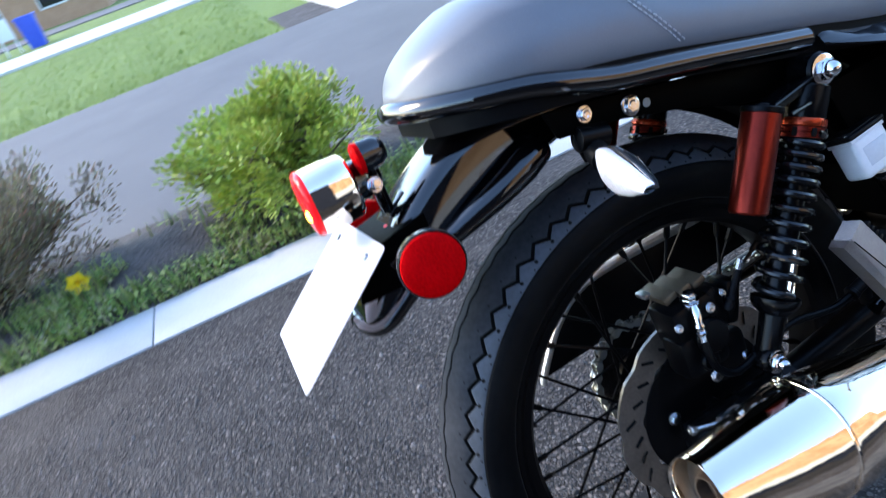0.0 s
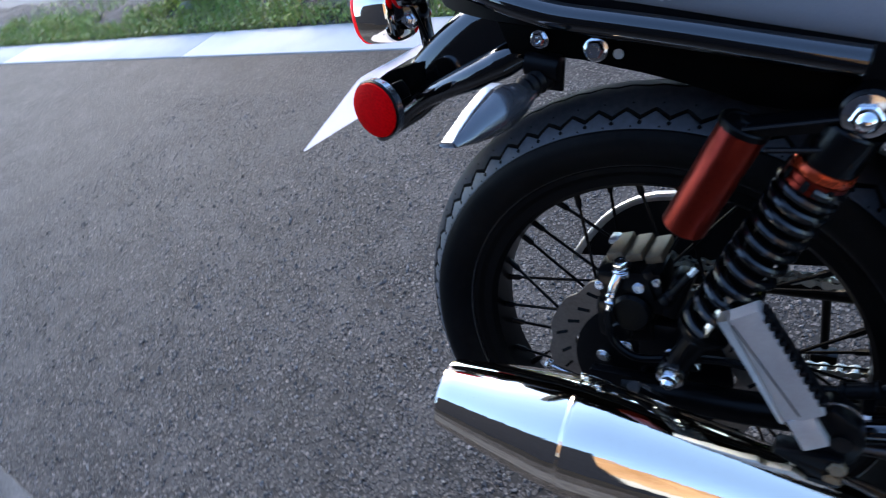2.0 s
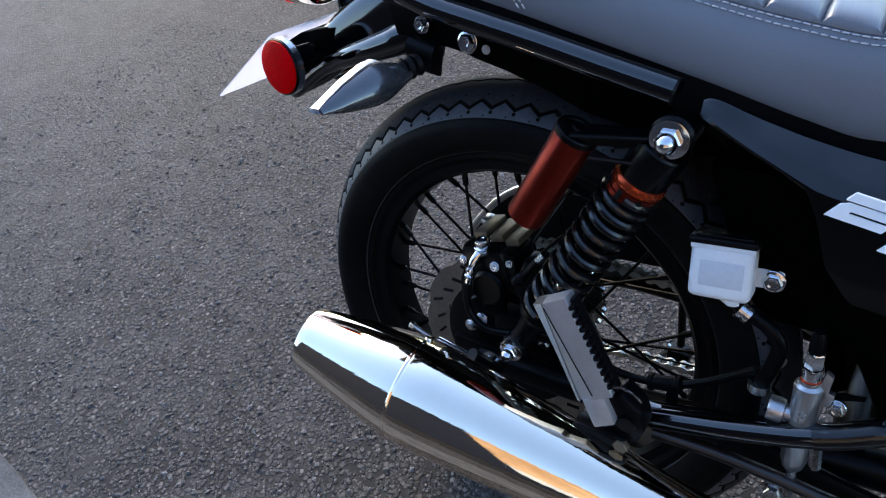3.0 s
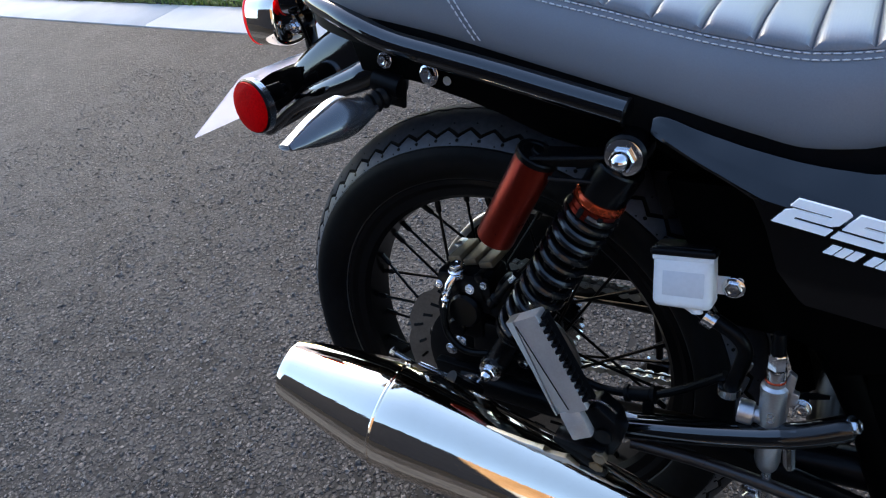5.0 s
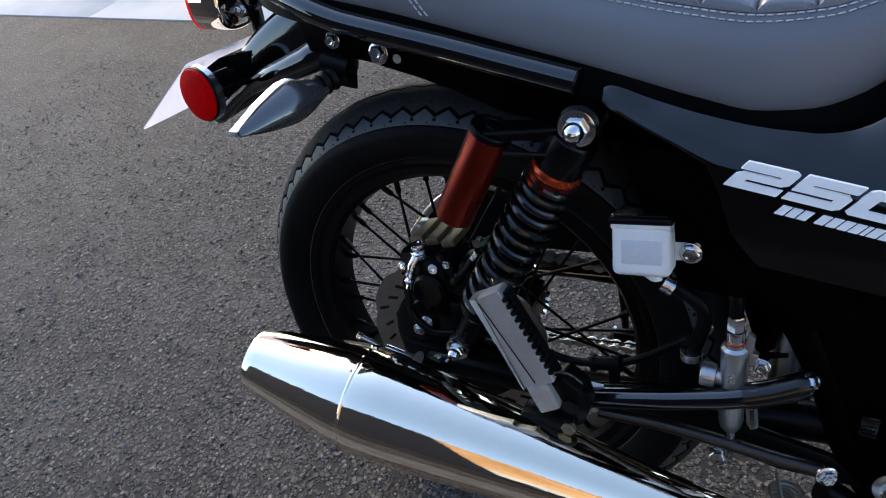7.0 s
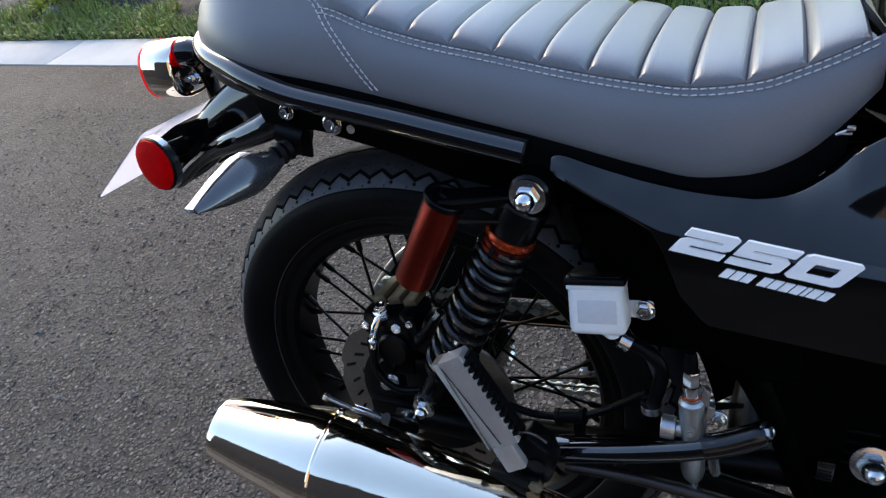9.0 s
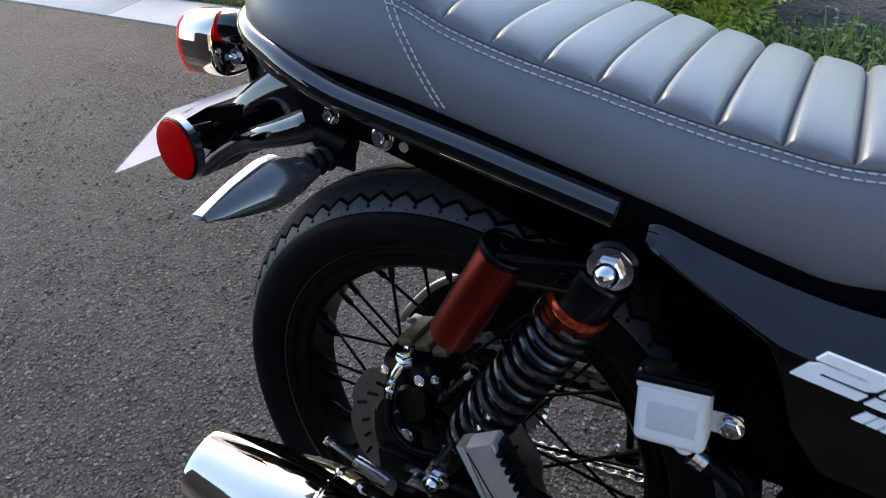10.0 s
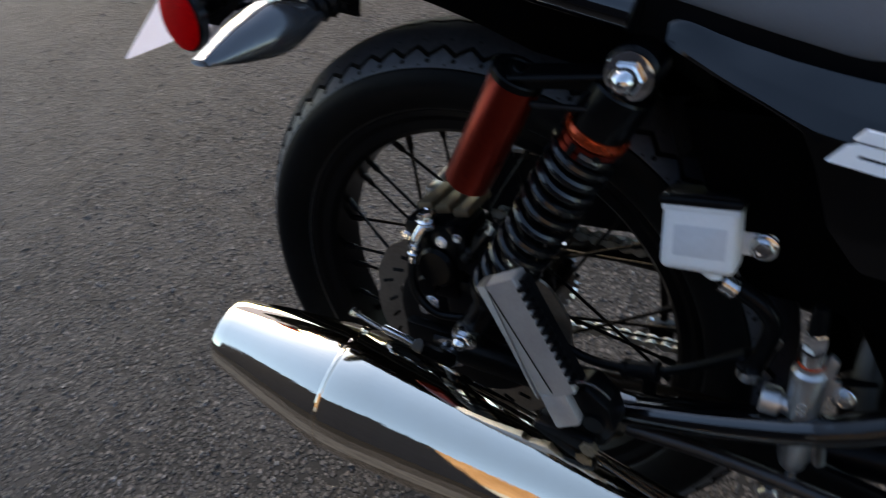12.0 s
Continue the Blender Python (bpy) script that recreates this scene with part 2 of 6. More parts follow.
LAMP_LENS = material("red lamp lens", (0.45, 0.004, 0.010), (0.58, 0.008, 0.016), 0.16, scale=20, bump=0.1, depth=0.0004, spec=0.25, emit=((1.0, 0.02, 0.02), 0.15))
LAMP_GLOW = material("lit lamp element", (0.9, 0.35, 0.05), (0.95, 0.45, 0.08), 0.3, scale=20, bump=0, emit=((1.0, 0.33, 0.03), 7.0))
CLEAR = material("clear indicator lens over silver reflector", (0.72, 0.74, 0.78), (0.82, 0.84, 0.88), 0.16, 0.35, scale=40, fine=300, cells=True, bump=0.35, depth=0.0006, coat=0.6)
LEATHER = material("grey-blue grained vinyl", (0.1175, 0.1254, 0.1426), (0.1399, 0.1485, 0.1663), 0.38, scale=9, fine=900, bump=0.12, depth=0.0004, rough_var=0.08, spec=0.42)
RIBBED = material("grey-blue ribbed vinyl", (0.099, 0.1069, 0.1228), (0.1485, 0.1571, 0.1742), 0.38, scale=9, fine=800, mix=(0.25, 0.75), bump=0.16, depth=0.0004, rough_var=0.08, spec=0.6)
weave = RIBBED.node_tree.nodes.new("ShaderNodeTexWave")     # fine ribs woven along the seat
weave.bands_direction = "X"
weave.inputs["Scale"].default_value, weave.inputs["Distortion"].default_value = 165, 0.3
weave_co = RIBBED.node_tree.nodes.new("ShaderNodeTexCoord")
RIBBED.node_tree.links.new(weave_co.outputs["Object"], weave.inputs["Vector"])
RIBBED.node_tree.links.new(weave.outputs["Fac"], RIBBED.node_tree.nodes["Bump"].inputs["Height"])
THREAD = material("pale sewing thread", (0.3744, 0.3744, 0.3888), (0.4608, 0.4608, 0.4752), 0.8, scale=80)
CHAIN = material("pale plated chain steel", (0.496, 0.472, 0.4), (0.592, 0.568, 0.496), 0.3, 0.75, scale=120, bump=0.05, depth=0.0003)
CHAIN_INNER = material("oily inner chain plates", (0.30, 0.28, 0.23), (0.40, 0.38, 0.32), 0.32, 0.75, scale=120, bump=0.05, depth=0.0003)
SLEEVE = material("brownish black rubber sleeve", (0.0022, 0.0018, 0.0018), (0.004, 0.0032, 0.003), 0.22, scale=40, bump=0.04, depth=0.0003, spec=0.45)
HOSE = material("black rubber hose", (0.0012, 0.0013, 0.0016), (0.0022, 0.0024, 0.003), 0.3, scale=50, bump=0.05, depth=0.0003, spec=0.08)
STONES = island_material("asphalt aggregate stones", [(0.0204, 0.01904, 0.01904), (0.068, 0.06256, 0.05984), (0.0476, 0.04488, 0.0442), (0.1768, 0.1598, 0.1496)], 0.75)
# for the added ground strip that only reflections show
DARK_GROUND = material("added dark ground", (0.0112, 0.0105, 0.0098), (0.0238, 0.0217, 0.0203), 0.85, scale=3, fine=150, bump=0.6, depth=0.003, spec=0.1)
ROAD = material("smooth grey road asphalt", (0.068, 0.068, 0.0714), (0.102, 0.102, 0.1054), 0.85, scale=1.5, fine=120, bump=0.4, depth=0.003)
CONCRETE = material("pale kerb concrete", (0.374, 0.374, 0.374), (0.4787, 0.4787, 0.4712), 0.85, scale=5, fine=160, bump=0.4, depth=0.002)
SOIL = material("dark bed soil", (0.0224, 0.0189, 0.0168), (0.084, 0.07, 0.063), 0.95, scale=9, fine=60, bump=1.0, depth=0.02)
LAWN = material("mown lawn", (0.085, 0.140, 0.016), (0.135, 0.195, 0.030), 0.9, scale=1.2, fine=70, bump=0.8, depth=0.02)
GRASS = island_material("weeds and grass", [(0.09, 0.165, 0.028), (0.175, 0.275, 0.05), (0.32, 0.355, 0.085), (0.31, 0.265, 0.165)], 0.75, 0.1)
LEAF = island_material("bright shrub leaves", [(0.196, 0.2842, 0.0294), (0.3332, 0.4312, 0.0588), (0.4704, 0.5096, 0.1078), (0.1274, 0.2058, 0.0392)], 0.6, 0.1)
DEEP_LEAF = island_material("dark shrub leaves", [(0.0273, 0.06825, 0.0182), (0.0637, 0.1183, 0.0273), (0.1092, 0.1638, 0.0455), (0.182, 0.1638, 0.0637)], 0.6, 0.1)
TWIG = island_material("brown budding twigs", [(0.16, 0.135, 0.09), (0.27, 0.21, 0.155), (0.23, 0.245, 0.105), (0.33, 0.165, 0.12)], 0.85)
BARK = material("brown bark", (0.049, 0.035, 0.0245), (0.098, 0.07, 0.049), 0.9, scale=40, bump=0.8, depth=0.004)
ROCK = material("pale grey rock", (0.224, 0.21, 0.203), (0.336, 0.322, 0.308), 0.85, scale=12, bump=0.7, depth=0.008)
PETAL = island_material("yellow petals", [(0.765, 0.51, 0.0102), (0.867, 0.6324, 0.0204)], 0.5, 0.1)
# colours of the added walls, chosen for what chrome and gloss paint reflect
WALL = material("warm brown reflected wall", (0.34, 0.1615, 0.0595), (0.612, 0.3655, 0.187), 0.7, scale=1.2, fine=14, mix=(0.38, 0.62), bump=0.4, depth=0.004)
DARK_WALL = material("dark blue-grey reflected wall", (0.0075, 0.0095, 0.0155), (0.014, 0.0165, 0.0250), 0.8, scale=4, fine=60, bump=0.4, depth=0.004, spec=0.1)
PALE_WALL = material("pale reflected wall", (0.48, 0.472, 0.456), (0.56, 0.552, 0.536), 0.8, scale=2, fine=80, bump=0.2)
SLAB = material("speckled pale grey paving", (0.046, 0.045, 0.045), (0.118, 0.116, 0.114), 0.85, scale=14, fine=190, bump=0.6, depth=0.003, spec=0.2)
BLUE = material("blue bin plastic", (0.02, 0.06, 0.45), (0.03, 0.09, 0.55), 0.5, scale=6)
TEAL = material("dark green bin plastic", (0.02, 0.10, 0.10), (0.03, 0.14, 0.13), 0.5, scale=6)
PALE = material("white painted board", (0.56, 0.576, 0.592), (0.64, 0.64, 0.64), 0.6, scale=6)
BRICKISH = material("orange-brown house wall", (0.28, 0.152, 0.088), (0.368, 0.216, 0.136), 0.85, scale=3, bump=0.3)
GLASS_DARK = material("dark car window glass", (0.01, 0.012, 0.014), (0.02, 0.02, 0.022), 0.06, scale=4, bump=0)

# ---------------------------------------------------------------- mesh helpers


def spline(points, n=8, closed=False):
    """Points on a smooth curve through the given ones."""
    p = [Vector(q) for q in points]
    out, k = [], len(p)
    for i in range(k if closed else k - 1):
        a, b, c, d = (p[(i + j) % k] if closed else p[min(max(i + j, 0), k - 1)] for j in (-1, 0, 1, 2))
        for s in range(n):
            t = s / n
            out.append(0.5 * ((2 * b) + (c - a) * t + (2 * a - 5 * b + 4 * c - d) * t * t + (3 * b - a - 3 * c + d) * t ** 3))
    if not closed:
        out.append(p[-1])
    return out


def curve_value(table, x):
    """Smooth reading of a table of (x, value)."""
    xs, ys = [a for a, _ in table], [b for _, b in table]
    if x <= xs[0] or x >= xs[-1]:
        return float(ys[0] if x <= xs[0] else ys[-1])
    i = max(k for k in range(len(xs) - 1) if xs[k] <= x)
    cut = [(ys[k + 1] - ys[k]) / (xs[k + 1] - xs[k]) for k in range(len(xs) - 1)]
    lean = [cut[0], *[0.0 if a * b <= 0 else 2 * a * b / (a + b) for a, b in zip(cut, cut[1:])], cut[-1]]
    h = xs[i + 1] - xs[i]
    t = (x - xs[i]) / h
    return float((2 * t ** 3 - 3 * t * t + 1) * ys[i] + (t ** 3 - 2 * t * t + t) * h * lean[i] + (3 * t * t - 2 * t ** 3) * ys[i + 1] + (t ** 3 - t * t) * h * lean[i + 1])


def add(*geos):
    verts, faces = [], []
    for v, f in geos:
        k = len(verts)
        verts += [Vector(q) for q in v]
        faces += [[i + k for i in face] for face in f]
    return verts, faces


def loft(rings, closed=True, caps=True):
    verts, faces, n = [q for r in rings for q in r], [], len(rings[0])
    for i in range(len(rings) - 1):
        for j in range(n if closed else n - 1):
            a, b = i * n + j, i * n + (j + 1) % n
            faces.append([a, b, b + n, a + n])
    if caps and closed:
        faces.append(list(range(n))[::-1])
        faces.append([len(verts) - n + j for j in range(n)])
    return verts, faces


def sweep(path, radius, n=12, closed=False, flat=1.0):
    """A round bar along a path; radius may be a list."""
    p = [Vector(q) for q in path]
    k, rings, side = len(p), [], None
    for i in range(k):
        ahead = ((p[(i + 1) % k] if closed else p[min(i + 1, k - 1)]) - (p[i - 1] if closed else p[max(i - 1, 0)])).normalized()
        if side is None:
            side = ahead.orthogonal().normalized()
        side = (side - ahead * side.dot(ahead)).normalized()
        up, r = ahead.cross(side), radius[i] if isinstance(radius, (list, tuple)) else radius
        rings.append([p[i] + r * (math.cos(2 * math.pi * j / n) * side + flat * math.sin(2 * math.pi * j / n) * up) for j in range(n)])
    if closed:
        verts, faces = loft(rings, True, False)
        m = (k - 1) * n
        faces += [[m + j, m + (j + 1) % n, (j + 1) % n, j] for j in range(n)]
        return verts, faces
    return loft(rings)


def revolve(profile, origin, axis, n=32, ring=False):
    """Profile of (distance along the axis, radius), turned about the axis."""
    axis, origin = Vector(axis).normalized(), Vector(origin)
    u = axis.orthogonal().normalized()
    w = axis.cross(u)
    rings = [[origin + axis * float(s) + float(r) * (math.cos(2 * math.pi * j / n) * u + math.sin(2 * math.pi * j / n) * w) for j in range(n)] for s, r in profile]
    if ring:
        rings.append(rings[0])
        return loft(rings, True, False)
    return loft(rings)


def block(centre, size, bevel=0.0, turn=None, segments=2):
    bm = bmesh.new()
    bmesh.ops.create_cube(bm, size=1)
    bmesh.ops.scale(bm, vec=size, verts=bm.verts)
    if bevel:
        bmesh.ops.bevel(bm, geom=bm.edges[:], offset=bevel, segments=segments, profile=0.5, affect="EDGES")
    m = Matrix.Translation(centre) @ (turn.to_4x4() if turn else Matrix())
    bm.verts.index_update()
    out = [m @ v.co for v in bm.verts], [[v.index for v in f.verts] for f in bm.faces]
    bm.free()
    return out


def plate(outline, y0, y1, bevel=0.0):
    """A flat piece: an outline of (x, z) between two values of y, with bevelled edges."""
    bm = bmesh.new()
    lo = [bm.verts.new((x, y0, z)) for x, z in outline]
    face = bm.faces.new(lo)
    got = bmesh.ops.extrude_face_region(bm, geom=[face])
    bmesh.ops.translate(bm, vec=(0, y1 - y0, 0), verts=[v for v in got["geom"] if isinstance(v, bmesh.types.BMVert)])
    if bevel:
        bmesh.ops.bevel(bm, geom=bm.edges[:], offset=bevel, segments=2, profile=0.5, affect="EDGES")
    bmesh.ops.recalc_face_normals(bm, faces=bm.faces)
    bm.verts.index_update()
    out = [v.co.copy() for v in bm.verts], [[v.index for v in f.verts] for f in bm.faces]
    bm.free()
    return out


def move(geo, m):
    return [m @ Vector(v) for v in geo[0]], geo[1]


def mirrored(geo):
    return [Vector((v[0], -v[1], v[2])) for v in geo[0]], [f[::-1] for f in geo[1]]


def frame_on(axis, origin=(0, 0, 0), hint=(0, 0, 1)):
    """A matrix whose z runs along the axis."""
    z = Vector(axis).normalized()
    x = Vector(hint).cross(z).normalized()
    return Matrix.Translation(origin) @ Matrix((x, z.cross(x), z)).transposed().to_4x4()


def mesh_object(name, geo, mat, sharp=35):
    me = bpy.data.meshes.new(name)
    me.from_pydata([tuple(v) for v in geo[0]], [], geo[1])
    bm = bmesh.new()
    bm.from_mesh(me)
    bmesh.ops.recalc_face_normals(bm, faces=bm.faces)
    bm.to_mesh(me)
    bm.free()
    me.materials.append(mat)
    me.shade_smooth()
    me.set_sharp_from_angle(angle=radians(sharp))
    return new(name, me)


def part(name, geo, mat, parent, label="", sharp=35):
    ob = mesh_object(name, geo, mat, sharp)
    ob.parent = parent
    return tagged(ob, label)


def thing(name, label, category, at=None, group="", kind=""):
    ob = new(name)
    if at:
        ob.matrix_world = at
    return tagged(ob, label, category, group, kind)


def hexbolt(at, axis, size, height, washer=0.0, domed=False):
    """A hexagon head with washer flange, or an acorn nut."""
    m = frame_on(axis, at)
    hexa = loft([[(r * math.cos(math.pi / 3 * k), r * math.sin(math.pi / 3 * k), z) for k in range(6)] for z, r in ((0, size), (height * 0.85, size), (height, size * 0.86))])
    pieces = [hexa]
    if washer:
        pieces.append(revolve([(-0.0005, washer * 0.6), (-0.0005, washer), (0.0016, washer), (0.002, washer * 0.93)], (0, 0, 0), (0, 0, 1), 24))
    if domed:
        pieces.append(revolve([(height * 0.9, size * 0.8), (height * 1.3, size * 0.78), (height * 1.75, size * 0.6), (height * 2.0, size * 0.3), (height * 2.06, 0.0004)], (0, 0, 0), (0, 0, 1), 20))
    else:
        pieces.append(revolve([(height * 0.8, size * 0.62), (height * 1.05, size * 0.6), (height * 1.02, size * 0.4), (height * 0.9, 0.0004)], (0, 0, 0), (0, 0, 1), 16))
    return move(add(*pieces), m)

# ---------------------------------------------------------------- the setting
STREET = Matrix.Rotation(radians(-3.9), 4, "Z")     # the kerb's direction


def strip(name, x0, x1, y0, y1, z0, z1, mat, label, category, bevel=0.0):
    ob = mesh_object(name, block(((x0 + x1) / 2, (y0 + y1) / 2, (z0 + z1) / 2), (x1 - x0, y1 - y0, z1 - z0), bevel), mat)
    ob.matrix_world = STREET
    return tagged(ob, label, category, kind="structure")


g = 400.0
ground = tagged(mesh_object("ground", ([(-g, -g, -0.06), (g, -g, -0.06), (g, g, -0.06), (-g, g, -0.06)], [[0, 1, 2, 3]]), LAWN), "wide level lawn ground around the driveway", "ground", kind="structure")
driveway = strip("driveway", -30, 14, -16.0, 1.394, -0.3, 0.0, ASPHALT, "coarse dark grey asphalt driveway with worn aggregate", "driveway")
# paved edging with a slightly ragged border to the asphalt
rows = []
for k in range(-700, 301):
    x = -0.6 + 0.02 * k
    edge = -0.418 + 0.004 * noise.noise((x * 9, 0, 2)) + 0.003 * noise.noise((x * 45, 0, 5))
    rows.append([(x, edge + 0.003, -0.002), (x, edge, 0.005), (x, edge - 0.012, 0.006), (x, edge - 0.39, 0.006), (x, edge - 0.394, -0.002)])
pavement = mesh_object("pavement", loft(rows, False, False), SLAB)
pavement.matrix_world = Matrix.Translation((-0.6, -0.4185, 0)) @ Matrix.Rotation(radians(-6.8), 4, "Z") @ Matrix.Translation((0.6, 0.418, 0))
tagged(pavement, "pale grey speckled paved edging of the asphalt driveway", "pavement", kind="structure")
# unseen dark strip, added to darken what the muffler and side cover reflect
dark_ground = strip("dark_ground", -30, 14, -4.5, -1.60, 0.0005, 0.006, DARK_GROUND, "added dark ground strip that darkens reflections in chrome and paint", "road")
road = strip("road", -60, 60, 2.43, 6.72, -0.3, 0.0, ROAD, "smooth grey asphalt road beyond the planting bed", "road")
far_road = strip("road_far", -60, 60, 17.0, 21.5, -0.3, 0.0, CONCRETE, "pale concrete road beyond the lawn", "road")
side_drive = strip("road_side", 1.05, 7.0, 6.725, 16.99, -0.3, -0.005, CONCRETE, "pale concrete crossing joining two roads", "road")
side_patch = strip("soil_patch", 0.46, 1.045, 6.75, 8.6, -0.3, -0.045, SOIL, "bare brown soil patch at the end of the lawn", "soil")
far_lane = strip("road_lane", -60, 60, 30.0, 36.0, -0.3, -0.02, ROAD, "grey asphalt lane beyond the far lawn", "road")
# unseen walls, added to give orange, pale and dark bands in the reflections
warm_wall = tagged(mesh_object("reflected_wall_warm", block((3.85, -4.7, 2.35), (6.9, 0.3, 2.3)), WALL), "added warm brown wall, there for orange reflections", "wall", kind="structure")
plinth = tagged(mesh_object("reflected_wall_foot", block((3.85, -4.7, 0.3), (6.94, 0.34, 0.6)), DARK_WALL), "added dark blue-grey wall foot, there for reflections", "wall", kind="structure")
pale_band = tagged(mesh_object("reflected_wall_pale", block((3.85, -4.7, 0.9), (6.9, 0.3, 0.6)), PALE_WALL), "added pale wall band, there for reflections", "wall", kind="structure")
# added dark walls, tall then low, cutting the sky out of the reflections
tall_dark_wall = tagged(mesh_object("reflected_wall_dark", block((-2.3, -4.7, 1.85), (5.38, 0.3, 3.7)), DARK_WALL), "added dark blue-grey wall that darkens reflections", "wall", kind="structure")
low_dark_wall = tagged(mesh_object("reflected_wall_low", block((-9.0, -4.7, 0.65), (8.0, 0.24, 1.3)), DARK_WALL), "added low dark blue-grey wall that darkens reflections", "wall", kind="structure")
# kerb stones, butted end to end with narrow joints
kerb = strip("kerb", -30, 14, 1.397, 1.650, -0.3, -0.004, CONCRETE, "pale concrete kerb along the asphalt driveway", "kerb")
stone_mesh = None
for k in range(-8, 5):
    if stone_mesh is None:
        first = part("kerb_stone", block((0, 1.5235, -0.006), (1.996, 0.258, 0.026), 0.004), CONCRETE, kerb)
        stone_mesh, piece = first.data, first
    else:
        piece = new("kerb_stone", stone_mesh)
        piece.parent = kerb
    piece.location.x = 2 * k + 0.145


def bed_height(x, y):
    rough = 0.2 + 0.8 * min(max((y - 1.65) / 0.3, 0), 1)
    return 0.003 + 0.017 * min(max((y - 1.65) / 0.12, 0), 1) + rough * (0.05 * noise.noise((x * 1.7, y * 1.7, 0)) + 0.02 * noise.noise((x * 9, y * 9, 3))) + 0.05 * math.sin(math.pi * min(max((y - 1.68) / 0.76, 0), 1))


rows = []
for i in range(181):
    x = -7 + i * 0.06
    rows.append([(x, y, bed_height(x, y)) for y in np.linspace(1.646, 2.44, 24)])
bed = mesh_object("planting_bed", loft(rows, False, False), SOIL)
bed.matrix_world = STREET
tagged(bed, "dark soil planting bed with weeds beside the kerb", "planting bed", kind="structure")


def blade(at, length, width, lean, rng):
    a = rng.random() * math.tau
    side, out = Vector((math.cos(a), math.sin(a), 0)), Vector((-math.sin(a), math.cos(a), 0))
    p0, p1, p2 = Vector(at), Vector(at) + out * lean * 0.4 + Vector((0, 0, length * 0.6)), Vector(at) + out * lean + Vector((0, 0, length))
    return [p0 - side * width, p0 + side * width, p1 + side * width * 0.7, p1 - side * width * 0.7, p2], [[0, 1, 2, 3], [3, 2, 4]]


def leaf(at, axis, normal, length, width):
    axis = Vector(axis).normalized()
    side = axis.cross(Vector(normal)).normalized()
    up = side.cross(axis)
    at = Vector(at)
    return [at, at + axis * length * 0.45 + side * width + up * width * 0.3, at + axis * length, at + axis * length * 0.45 - side * width + up * width * 0.3, at + axis * length * 0.5], [[0, 1, 4], [1, 2, 4], [2, 3, 4], [3, 0, 4]]


rng = random.Random(4)
weeds = []
for k in range(46000):
    x, y = rng.uniform(-5.5, 2.6), rng.triangular(1.640, 2.40, 1.662)
    dense = noise.noise((x * 2.1, y * 2.1, 7)) + 0.25 * noise.noise((x * 7, y * 7, 1))
    if dense < -0.12 and y > 1.76 or y > 1.90 + 0.12 * dense and rng.random() < 0.88 or x > -0.1 and y > 1.83 and rng.random() < 0.8:
        continue
    h = bed_height(x, y)
    if rng.random() < 0.55:
        weeds.append(blade((x, y, h - 0.005), rng.uniform(0.02, 0.085), 0.0026, rng.uniform(0.005, 0.04), rng))
    else:
        a = rng.random() * math.tau
        weeds.append(leaf((x, y, h + rng.uniform(0.0, 0.035)), (math.cos(a), math.sin(a), rng.uniform(-0.1, 0.6)), (0, 0, 1), rng.uniform(0.012, 0.032), rng.uniform(0.004, 0.010)))


def quick(name, pieces, mat):
    verts, faces, k = [], [], 0
    for v, f in pieces:
        verts += [tuple(q) for q in v]
        faces += [[i + k for i in face] for face in f]
        k += len(v)
    me = bpy.data.meshes.new(name)
    me.from_pydata(verts, [], faces)
    me.materials.append(mat)
    return new(name, me)


grass = quick("grass", weeds, GRASS)
grass.matrix_world = STREET
tagged(grass, "short green and straw-coloured weeds along the kerb", "grass", kind="stuff")

lawn_blades = []
for k in range(16000):
    x, y = rng.uniform(-8, 0.45), 6.75 + 10.1 * rng.random() ** 1.8
    lawn_blades.append(blade((x, y, -0.06), rng.uniform(0.04, 0.065), 0.0035, rng.uniform(0.0, 0.05), rng))
lawn = quick("lawn_grass", lawn_blades, island_material("lawn blades", [(0.095, 0.15, 0.018), (0.135, 0.20, 0.028), (0.17, 0.225, 0.04)], 0.8, 0.1))
lawn.matrix_world = STREET
tagged(lawn, "bright green mown lawn grass beyond the road", "grass", kind="stuff")

# loose and half-sunk aggregate on the driveway
pebbles = []
ico = [Vector(v) for v in ((0, 0, 1), (1, 0, 0), (0, 1, 0), (-1, 0, 0), (0, -1, 0), (0, 0, -1))]
ico_f = [[0, 1, 2], [0, 2, 3], [0, 3, 4], [0, 4, 1], [5, 2, 1], [5, 3, 2], [5, 4, 3], [5, 1, 4]]
for k in range(26000):
    x, y = rng.uniform(-2.3, 1.0), rng.uniform(-0.44, 1.2)
    if x < -1.3 and rng.random() < 0.5:
        continue
    s = rng.uniform(0.0018, 0.0046) * (1.5 if rng.random() < 0.04 else 1)
    m = Matrix.Translation((x, y, rng.uniform(-0.3, 0.35) * s)) @ Euler((rng.uniform(-0.6, 0.6), rng.uniform(-0.6, 0.6), rng.uniform(0, 6))).to_matrix().to_4x4() @ Matrix.Diagonal((s * rng.uniform(0.8, 1.5), s * rng.uniform(0.8, 1.3), s * rng.uniform(0.5, 0.9), 1))
    pebbles.append(([m @ v for v in ico], ico_f))
aggregate = quick("aggregate", pebbles, STONES)
tagged(aggregate, "small grey and brown stones standing out of the asphalt", "gravel", kind="stuff")


